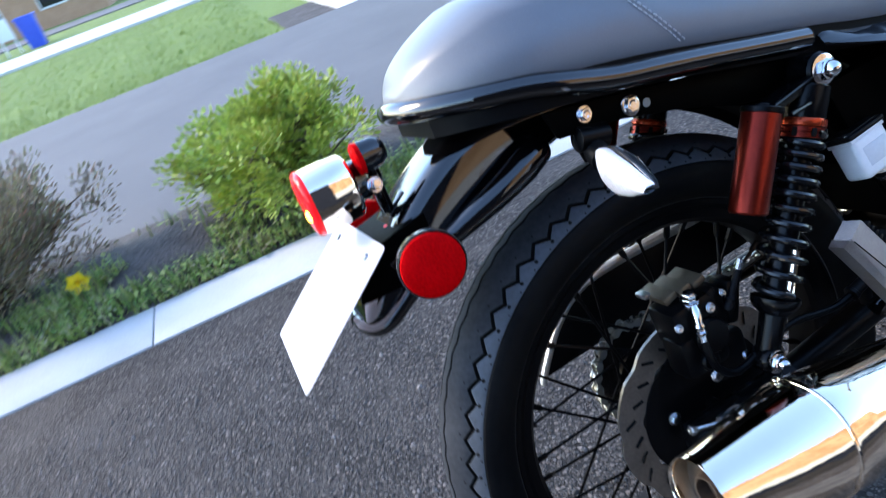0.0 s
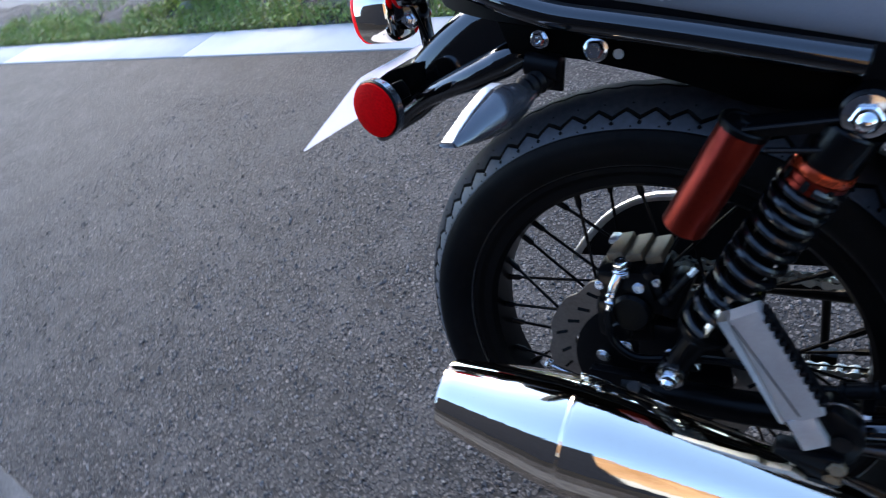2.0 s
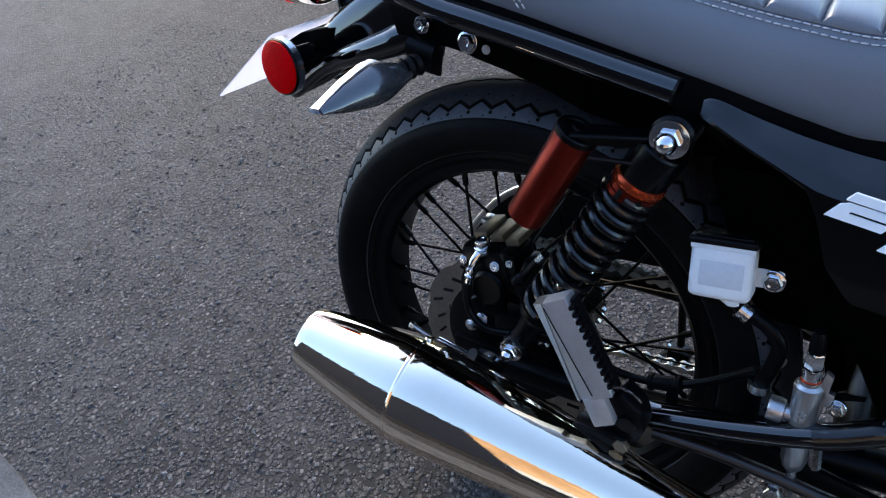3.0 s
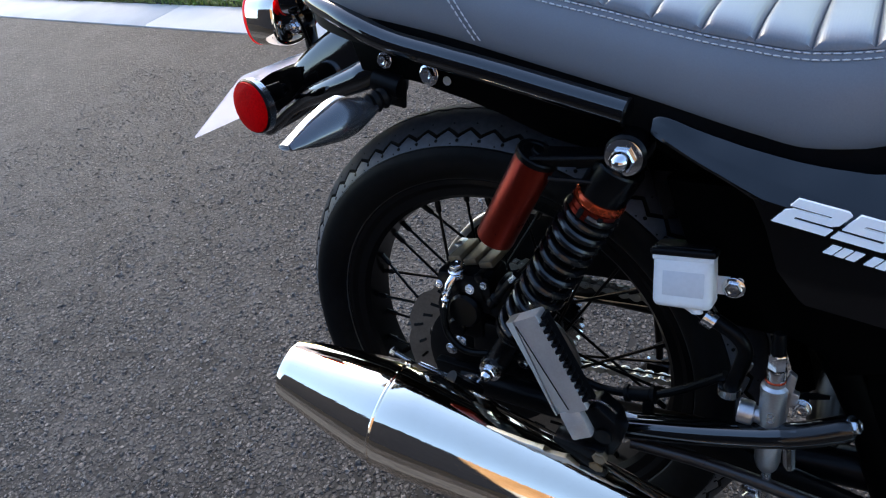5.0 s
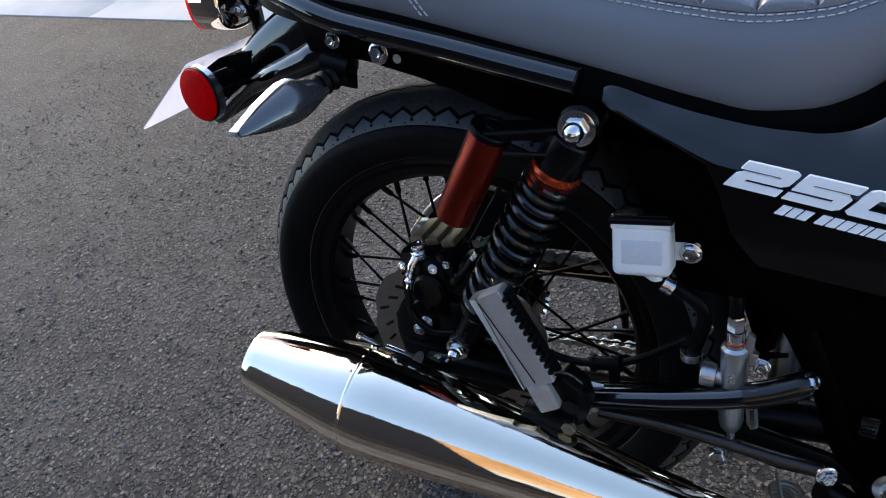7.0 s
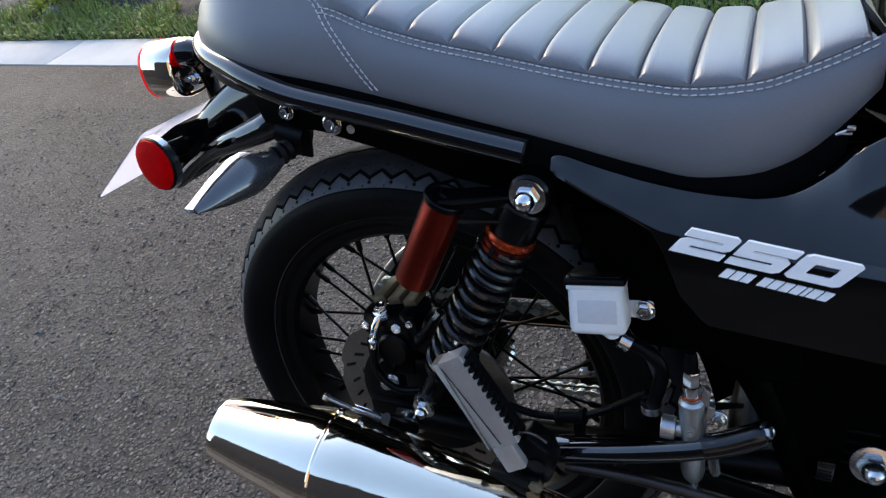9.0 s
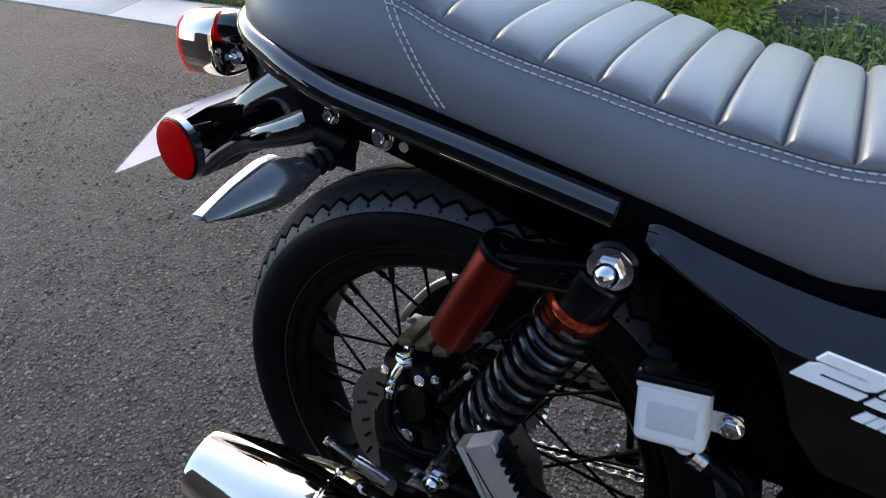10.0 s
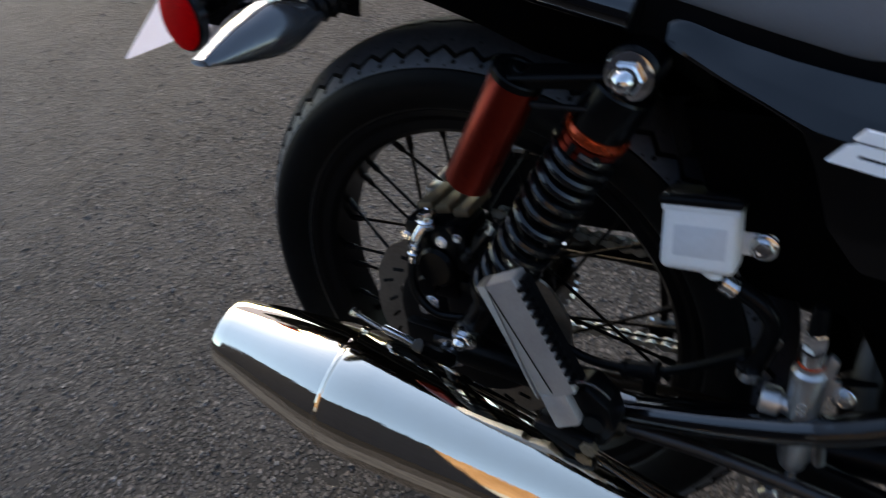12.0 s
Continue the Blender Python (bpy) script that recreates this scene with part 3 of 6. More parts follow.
def shrub(name, at, width, height, leaf_mat, label, count, leaf_len, leaf_w, stems, seed, upright=0.5, lumps=7):
    """A shrub: several forked stems and a ragged crown of many small leaves grouped in sprays."""
    r = random.Random(seed)
    top = thing(name, label, "shrub", Matrix.Translation(at), "shrubs in the planting bed")
    wood, sprays = [], []
    for k in range(stems):
        a = math.tau * k / stems + r.uniform(-0.3, 0.3)
        reach = width * 0.5 * r.uniform(0.35, 0.95)
        tip = Vector((math.cos(a) * reach, math.sin(a) * reach, height * r.uniform(0.55, 1.0) * (1 - 0.35 * (reach / (width * 0.5)) ** 2)))
        mid = Vector((tip.x * 0.4, tip.y * 0.4, tip.z * 0.5))
        wood.append(sweep(spline([(0.03 * math.cos(a), 0.03 * math.sin(a), -0.08), mid, tip], 4), [0.012 * (1 - 0.09 * i) for i in range(9)], 5))
        for j in range(lumps):
            t = r.uniform(0.35, 1.0)
            p = mid.lerp(tip, (t - 0.3) / 0.7) + Vector((r.gauss(0, 0.1), r.gauss(0, 0.1), r.gauss(0, 0.06))) * width
            p.z = max(p.z, 0.03)
            wood.append(sweep([mid.lerp(tip, max(0, (t - 0.4) / 0.7)), p], [0.005, 0.002], 4))
            sprays.append((p, (p - Vector((0, 0, height * 0.25))).normalized()))
    leaves = []
    for k in range(count):
        p, out = sprays[k % len(sprays)]
        d = Vector((r.gauss(0, 1), r.gauss(0, 1), r.gauss(0, 1) + upright)).normalized()
        spread = width * 0.11 * r.random() ** 0.6
        leaves.append(leaf(p + d * spread, (d + out * 0.8 + Vector((0, 0, upright))).normalized(), (r.gauss(0, 1), r.gauss(0, 1), 1.2), leaf_len * r.uniform(0.6, 1.3), leaf_w * r.uniform(0.7, 1.3)))
    part("stem", add(*wood), BARK, top)
    crown = quick("crown", leaves, leaf_mat)
    crown.parent = top
    return top


def on_street(x, y, z=0.02):
    return STREET @ Vector((x, y, z))


shrub("shrub", on_street(-0.28, 1.98), 0.70, 0.45, LEAF, "bushy bright yellow-green shrub in the planting bed", 17000, 0.026, 0.0062, 16, 3, 0.35, 6)
shrub("shrub", on_street(-1.42, 2.14), 0.78, 0.48, TWIG, "bare brown shrub with reddish budding twigs", 24000, 0.026, 0.0042, 24, 5, 0.5)
shrub("shrub", on_street(-2.15, 2.08), 0.62, 0.42, DEEP_LEAF, "dark green low shrub in the planting bed", 6500, 0.028, 0.007, 12, 8, 0.5)
shrub("shrub", on_street(-3.3, 2.1), 0.7, 0.36, LEAF, "light green low shrub beside the kerb", 6000, 0.03, 0.008, 12, 12, 0.4)


def daffodil(at, seed):
    r = random.Random(seed)
    top = thing("daffodil", "single yellow daffodil flower in the bed", "flower", Matrix.Translation(at))
    part("stem", sweep(spline([(0, 0, -0.05), (0.004, 0, 0.06), (-0.006, -0.01, 0.115)], 5), 0.0035, 6), DEEP_LEAF, top)
    petals = []
    for k in range(6):
        a = math.tau * k / 6
        petals.append(leaf((-0.006, -0.014, 0.12), (math.cos(a), -0.35, math.sin(a)), (0, -1, 0.1), 0.046, 0.024))
    petals.append(revolve([(0, 0.008), (0.012, 0.011), (0.024, 0.015), (0.023, 0.012), (0.006, 0.006)], (-0.006, -0.014, 0.12), (0, -1, 0.15), 14))
    ob = quick("blossom", petals, PETAL)
    ob.parent = top
    for k in range(3):
        ob = quick("leaf_blade", [blade((r.uniform(-0.02, 0.02), r.uniform(-0.02, 0.02), -0.03), 0.12, 0.005, 0.04, r)], DEEP_LEAF)
        ob.parent = top


daffodil(on_street(-1.06, 1.86, 0.0), 2)

# stones in the bed
for n, (x, y, s) in enumerate(((-0.20, 1.92, 0.03), (-1.95, 1.76, 0.04), (-3.3, 1.85, 0.05))):
    r = random.Random(20 + n)
    bm = bmesh.new()
    bmesh.ops.create_icosphere(bm, subdivisions=3, radius=s)
    for v in bm.verts:
        v.co *= 1 + 0.35 * noise.noise(v.co * 25 + Vector((n, 0, 0)))
        v.co.z *= 0.7
    bm.verts.index_update()
    rock = mesh_object("rock", ([v.co.copy() for v in bm.verts], [[v.index for v in f.verts] for f in bm.faces]), ROCK)
    bm.free()
    rock.location = on_street(x, y, bed_height(x, y) + 0.01)
    tagged(rock, "pale grey rounded stone lying in the bed", "rock", "stones in the planting bed")


def wheelie_bin(at, mat, label):
    top = thing("waste_bin", label, "bin", Matrix.Translation(at), "waste bins by the far road")
    ring = [(-1, -1), (1, -1), (1, 1), (-1, 1)]
    part("body", loft([[(a * w, b * w, z) for a, b in ring] for z, w in ((0.0, 0.22), (0.03, 0.23), (0.85, 0.28), (0.9, 0.29))]), mat, top)
    part("lid", block((0, 0, 0.93), (0.62, 0.64, 0.06), 0.025), mat, top)
    part("wheel", revolve([(-0.25, 0.09), (-0.2, 0.1), (0.2, 0.1), (0.25, 0.09)], (0, 0.27, 0.1), (1, 0, 0), 18), RUBBER, top)
    return top


wheelie_bin(on_street(-5.05, 24.6, -0.06), BLUE, "blue plastic wheeled waste bin beside the far road")
wheelie_bin(on_street(-6.9, 24.6, -0.06), TEAL, "dark green plastic wheeled waste bin beside the far road")

sign = thing("notice_board", "white painted board on two posts by the far road", "board", Matrix.Translation(on_street(-5.75, 24.3, -0.06)))
part("panel", block((0, 0, 0.75), (0.5, 0.04, 0.6), 0.01), PALE, sign)
for sx in (-0.2, 0.2):
    part("post", block((sx, 0.04, 0.35), (0.05, 0.05, 0.8), 0.008), PALE, sign)


def car(at, turn):
    top = thing("car", "white parked saloon car on the far road", "car", Matrix.Translation(at) @ Matrix.Rotation(turn, 4, "Z"))
    body = []
    for x, w, z0, z1 in ((-2.1, 0.7, 0.45, 0.75), (-1.9, 0.84, 0.3, 0.88), (-1.0, 0.88, 0.25, 0.95), (0.6, 0.88, 0.25, 0.95), (1.7, 0.84, 0.28, 0.85), (2.05, 0.7, 0.4, 0.7)):
        body.append([(x, -w, z0), (x, w, z0), (x, w * 1.02, z0 + 0.3), (x, w * 0.94, z1), (x, -w * 0.94, z1), (x, -w * 1.02, z0 + 0.3)])
    part("body", loft(body), PALE, top, sharp=50)
    part("cabin", loft([[(-1.5 * a + 0.0, -0.78 * b, z), (0.95 * a, -0.78 * b, z), (0.95 * a, 0.78 * b, z), (-1.5 * a, 0.78 * b, z)] for z, a, b in ((0.94, 1.0, 1.0), (1.36, 0.72, 0.82))]), GLASS_DARK, top)
    part("roof", block((-0.18, 0, 1.39), (1.75, 1.28, 0.06), 0.03), PALE, top)
    for x in (-1.3, 1.3):
        for y in (-0.8, 0.8):
            part("wheel", revolve([(-0.1, 0.2), (-0.1, 0.31), (-0.07, 0.33), (0.07, 0.33), (0.1, 0.31), (0.1, 0.2)], (x, y, 0.33), (0, 1, 0), 24), RUBBER, top)


car(on_street(1.2, 19.4, 0.0), radians(174))

house = thing("house", "low orange-brown house far beyond the road", "house", Matrix.Translation(on_street(-11, 44, -0.06)) @ STREET)
part("wall", block((0, 0, 1.4), (14, 7, 2.8)), BRICKISH, house)
part("roof", loft([[(-7.4, -3.9, 2.8), (7.4, -3.9, 2.8), (7.4, 3.9, 2.8), (-7.4, 3.9, 2.8)], [(-7.4, -0.1, 4.6), (7.4, -0.1, 4.6), (7.4, 0.1, 4.6), (-7.4, 0.1, 4.6)]]), SATIN, house)
for k in range(4):
    w = part("window", block((-5 + 3.2 * k, -3.52, 1.5), (1.3, 0.08, 1.1), 0.01), GLASS_DARK, house)
    part("frame", add(*[block((-5 + 3.2 * k + dx, -3.55, 1.5 + dz), (sx, 0.1, sz)) for dx, dz, sx, sz in ((-0.68, 0, 0.07, 1.24), (0.68, 0, 0.07, 1.24), (0, 0.585, 1.29, 0.07), (0, -0.585, 1.29, 0.07))]), PALE, w)

# ---------------------------------------------------------------- the motorcycle
# Built upright: x forward, y to its left, z up from the tyre's contact. It leans to its left on the side stand.
bike = thing("motorcycle", "black and chrome motorcycle with grey seat on its stand", "motorcycle", pose(0, 0, 0, -11.29, 0, 0))
HUB = Vector((0, 0, 0.3025))

# --- rear wheel
wheel = part("rear_wheel", add(
    revolve([(-0.062, 0.016), (-0.062, 0.03), (-0.05, 0.034), (-0.04, 0.034), (-0.036, 0.058), (-0.03, 0.058), (-0.026, 0.04), (0.026, 0.04), (0.03, 0.058), (0.036, 0.058), (0.04, 0.034), (0.062, 0.03), (0.062, 0.016)], HUB, (0, 1, 0), 32),
    revolve([(-0.105, 0.009), (0.105, 0.009)], HUB, (0, 1, 0), 16)), SATIN, bike, "black hub with wire spokes and disc")


def crown_r(y):
    return 0.3065 - 0.0272 * abs(y / 0.0465) ** 2.1


outer = [(y, crown_r(y) - 0.0080) for y in np.linspace(-0.0445, 0.0445, 17)]
right_wall = [(-0.0275, 0.2265), (-0.032, 0.2335), (-0.0345, 0.236), (-0.036, 0.2355), (-0.0405, 0.2385), (-0.0475, 0.2465), (-0.0525, 0.256), (-0.0540, 0.264), (-0.0525, 0.2715), (-0.0492, 0.2765), (-0.0475, 0.2772), (-0.0468, 0.2740)]
left_wall = [(-y, r) for y, r in right_wall[::-1]]
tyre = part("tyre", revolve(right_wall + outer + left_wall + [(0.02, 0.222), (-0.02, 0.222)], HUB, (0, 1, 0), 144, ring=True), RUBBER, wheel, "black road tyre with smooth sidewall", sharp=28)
TEETH = 66


def tooth(a, shift=0.0):
    p = (a / math.tau * TEETH + shift) % 1.0
    return 4 * abs(p - 0.5) - 1


def tread_rib(edge_a, edge_b, name, mat):
    """A raised rib round the tyre between two edges, each (y, zigzag height)."""
    rings = []
    for k in range(TEETH * 6):
        a = math.tau * k / (TEETH * 6)
        ya, yb = edge_a[0] + edge_a[1] * tooth(a), edge_b[0] + edge_b[1] * tooth(a)
        row = []
        for y, drop in ((ya, 0.0085), (ya, 0.0004), (ya + 0.0006, 0.0), *((ya + (yb - ya) * f, 0.0) for f in (0.25, 0.5, 0.75)), (yb - 0.0006, 0.0), (yb, 0.0004), (yb, 0.0085)):
            r = crown_r(y) - drop
            row.append(HUB + Vector((r * math.cos(a), y, r * math.sin(a))))
        rings.append(row)
    rings.append(rings[0])
    ob = part(name, loft(rings, False, False), mat, wheel, sharp=30)
    # rib walls take the near-black, so the groove's shade is in the colour
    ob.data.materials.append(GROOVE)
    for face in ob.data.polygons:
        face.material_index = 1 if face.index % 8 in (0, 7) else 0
    return ob


# outer ribs in the lit tone, crown ribs in the shaded one
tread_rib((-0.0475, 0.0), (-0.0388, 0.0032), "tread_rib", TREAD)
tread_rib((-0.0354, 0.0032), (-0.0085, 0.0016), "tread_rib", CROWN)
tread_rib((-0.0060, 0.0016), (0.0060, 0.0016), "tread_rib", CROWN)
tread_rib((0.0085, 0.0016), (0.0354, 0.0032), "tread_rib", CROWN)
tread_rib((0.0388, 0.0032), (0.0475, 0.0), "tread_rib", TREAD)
pins = []
for k in range(TEETH):
    a = math.tau * (k + 0.5) / TEETH
    for y, s in ((-0.0438, 0.0021), (0.0438, 0.0021)):
        at = HUB + Vector((crown_r(y) * math.cos(a), y, crown_r(y) * math.sin(a)))
        axis = Vector((math.cos(a), 0.9 * (1 if y > 0 else -1), math.sin(a)))
        pins.append(revolve([(-0.001, s), (0.00035, s), (0.00035, 0.0002)], at, axis, 8))
    for y in (-0.0462, -0.0290):
        a2 = a + 0.3 * math.tau / TEETH
        at = HUB + Vector((crown_r(y) * math.cos(a2), y, crown_r(y) * math.sin(a2)))
        pins.append(revolve([(-0.001, 0.001), (0.00035, 0.001), (0.00035, 0.0002)], at, (math.cos(a2), -1.2, math.sin(a2)), 6))
part("tread_pin", add(*pins), GROOVE, wheel)["kind"] = "stuff"
part("rim", revolve([(-0.0335, 0.2355), (-0.0355, 0.2335), (-0.0345, 0.228), (-0.030, 0.222), (-0.028, 0.212), (-0.022, 0.2065), (0, 0.2035), (0.022, 0.2065), (0.028, 0.212), (0.030, 0.222), (0.0345, 0.228), (0.0355, 0.2335), (0.0335, 0.2355), (0.028, 0.224), (0, 0.216), (-0.028, 0.224)], HUB, (0, 1, 0), 120, ring=True), SATIN, wheel, "black wire-wheel rim", sharp=25)
# thin ring whose colour carries the rim edge's highlight
part("rim_lip", revolve([(-0.0362, 0.2350), (-0.0372, 0.2362), (-0.0366, 0.2374), (-0.0354, 0.2372)], HUB, (0, 1, 0), 120, ring=True), LIP_HIGHLIGHT, wheel, "thin rim lip in the paler highlight tone")
for k in range(36):
    side = -1 if k % 2 else 1
    cross = 1 if (k // 2) % 2 else -1
    a_rim = math.tau * (k + 0.5) / 36
    a_hub = a_rim + cross * radians(58)
    p0 = HUB + Vector((0.053 * math.cos(a_hub), 0.034 * side, 0.053 * math.sin(a_hub)))
    p1 = HUB + Vector((0.2045 * math.cos(a_rim), 0.006 * side, 0.2045 * math.sin(a_rim)))
    d = (p1 - p0).normalized()
    part("spoke", add(sweep([p0, p1], 0.0019, 8), sweep([p1 - d * 0.017, p1 - d * 0.014, p1 + d * 0.003], [0.0022, 0.0037, 0.0037], 8)), SATIN, wheel)

# brake disc with scalloped edge and slots
ring_in, ring_out, back_in, back_out = [], [], [], []
N = 216
for k in range(N):
    a = math.tau * k / N
    ro = 0.1205 - 0.0042 * max(0, math.sin(9 * a)) ** 2
    ri = 0.085 + 0.004 * max(0, math.sin(9 * a + 1)) ** 2
    for lst, r, y in ((ring_in, ri, -0.0585), (ring_out, ro, -0.0585), (back_out, ro, -0.0545), (back_in, ri, -0.0545)):
        lst.append(HUB + Vector((r * math.cos(a), y, r * math.sin(a))))
disc = part("brake_disc", loft([ring_in, ring_out, back_out, back_in, ring_in], True, False), DISC, wheel, "scalloped heat-stained steel brake disc")
for k in range(27):
    a = math.tau * k / 27
    r0, r1 = (0.093, 0.104) if k % 3 else (0.1, 0.112)
    p0 = HUB + Vector((r0 * math.cos(a), -0.0589, r0 * math.sin(a)))
    p1 = HUB + Vector((r1 * math.cos(a + 0.09), -0.0589, r1 * math.sin(a + 0.09)))
    part("disc_slot", sweep([p0, p1], 0.0026, 8, flat=0.2), GROOVE, disc)
part("disc_carrier", revolve([(-0.064, 0.03), (-0.064, 0.074), (-0.060, 0.086), (-0.054, 0.086), (-0.054, 0.03)], HUB, (0, 1, 0), 48), SATIN, wheel)
for k in range(5):
    a = math.tau * k / 5 + 0.4
    part("disc_bolt", hexbolt(HUB + Vector((0.052 * math.cos(a), -0.064, 0.052 * math.sin(a))), (0, -1, 0), 0.006, 0.005, 0.008), STEEL, wheel)
teeth = []
for k in range(4 * 42):
    a = math.tau * k / (4 * 42)
    r = 0.0735 if k % 4 in (0, 1) else 0.0685
    teeth.append((HUB.x + r * math.cos(a), HUB.z + r * math.sin(a)))
part("sprocket", plate(teeth, 0.062, 0.068), STEEL, wheel)

# --- chain: lower and upper run round two sprockets
FRONT = Vector((0.43, 0.065, 0.31))
R0, R1, PITCH = 0.0705, 0.034, 0.0159
lower = (Vector((0.004, 0.065, 0.298 - R0)), Vector((0.428, 0.065, 0.31 - R1)))
upper = (Vector((-0.004, 0.065, 0.298 + R0)), Vector((0.432, 0.065, 0.31 + R1)))
chain = part("chain", add(sweep([lower[0], lower[1]], 0.0012, 6), sweep([upper[0], upper[1]], 0.0012, 6)), SATIN, bike, "pale metal drive chain")
loop = [lower[0].lerp(lower[1], k / 27) + Vector((0, 0, -0.006 * math.sin(math.pi * k / 27))) for k in range(28)]
loop += [FRONT + R1 * Vector((math.cos(a), 0, math.sin(a))) for a in np.linspace(-1.4, 1.4, 7)[1:-1]]
loop += [upper[1].lerp(upper[0], k / 27) for k in range(28)]
loop += [HUB + Vector((0, 0.065, 0)) + R0 * Vector((math.cos(a), 0, math.sin(a))) for a in np.linspace(math.pi / 2 + 0.1, 1.5 * math.pi - 0.1, 14)]
for k in range(len(loop)):
    p, q = loop[k], loop[(k + 1) % len(loop)]
    d, mid = (q - p).normalized(), (p + q) / 2
    turn = Matrix((d, Vector((0, 1, 0)), d.cross(Vector((0, 1, 0))))).transposed()
    gap = 0.0062 if k % 2 else 0.0044
    half = (q - p).length / 2
    link = []
    for side in (-1, 1):
        right_end = [(half + 0.0054 * math.cos(t), 0.0054 * math.sin(t)) for t in np.linspace(-2.0, 2.0, 8)]
        outline = right_end + [(0.0, 0.0022)] + [(-x, z) for x, z in right_end[::-1]] + [(0.0, -0.0022)]
        link.append(plate(outline, side * gap - 0.0006, side * gap + 0.0006))
    link.append(revolve([(-gap, 0.0042), (gap, 0.0042)], (half, 0, 0), (0, 1, 0), 8))
    part("link", move(add(*link), Matrix.Translation(mid) @ turn.to_4x4()), CHAIN if k % 2 else CHAIN_INNER, chain)

guard_top = [(-0.132, 0.352), (-0.128, 0.362), (-0.106, 0.392), (-0.083, 0.417), (-0.055, 0.437), (-0.02, 0.449), (0.04, 0.452), (0.10, 0.451), (0.20, 0.447), (0.30, 0.44)]
guard_low = [(0.30, 0.375), (0.2, 0.372), (0.05, 0.362), (-0.06, 0.355)]
guard = part("chain_guard", plate(guard_top + guard_low, 0.082, 0.086, 0.001), PLASTIC, bike, "black chain guard with pale worn upper lip")
part("lip", sweep(spline([(x, 0.074, z) for x, z in guard_top], 3), [0.0052 + 0.0028 * min(max((k - 12) / 8, 0), 1) for k in range(28)], 10, flat=0.9), material("pale worn guard lip", (0.46, 0.45, 0.43), (0.58, 0.57, 0.55), 0.4, 0.6, scale=30), guard)

# --- swing arm
swing = part("swing_arm", add(
    sweep([(-0.02, -0.088, 0.298), (0.10, -0.09, 0.302), (0.28, -0.082, 0.312), (0.44, -0.075, 0.325)], [0.016, 0.017, 0.018, 0.02], 14),
    sweep([(-0.02, 0.094, 0.305), (0.04, 0.096, 0.326), (0.10, 0.096, 0.333), (0.28, 0.09, 0.338), (0.44, 0.075, 0.330)], [0.014, 0.014, 0.015, 0.017, 0.02], 14),
    sweep([(0.36, -0.08, 0.32), (0.36, 0.08, 0.32)], 0.02, 14),
    block((-0.02, -0.088, 0.298), (0.075, 0.014, 0.04), 0.004)), SATIN, bike, "black swing arm")
part("axle_nut", hexbolt((0, -0.098, 0.298), (0, -1, 0), 0.014, 0.012, 0.018), STEEL, swing)
adjuster = part("chain_adjuster", add(
    sweep([(-0.078, -0.143, 0.357), (-0.022, -0.142, 0.338)], 0.0026, 10),
    hexbolt((-0.076, -0.143, 0.3565), (-0.95, 0, 0.32), 0.0052, 0.006),
    hexbolt((-0.047, -0.1425, 0.3465), (0.95, 0, -0.32), 0.0058, 0.006),
    plate([(-0.046, 0.352), (-0.02, 0.348), (0.012, 0.338), (0.018, 0.326), (0.005, 0.32), (-0.02, 0.330), (-0.042, 0.338)], -0.146, -0.138, 0.002)), STEEL, bike, "zinc-plated bracket with adjusting bolt")
part("bolt", hexbolt((0.006, -0.147, 0.333), (0, -1, 0.2), 0.0075, 0.006, 0.011), STEEL, adjuster)

# --- shock absorbers with piggyback canisters
S0, S1 = Vector((0.043, -0.122, 0.364)), Vector((0.181, -0.122, 0.625))
SU = (S1 - S0).normalized()


def on_shock(s):
    return S0 + SU * s


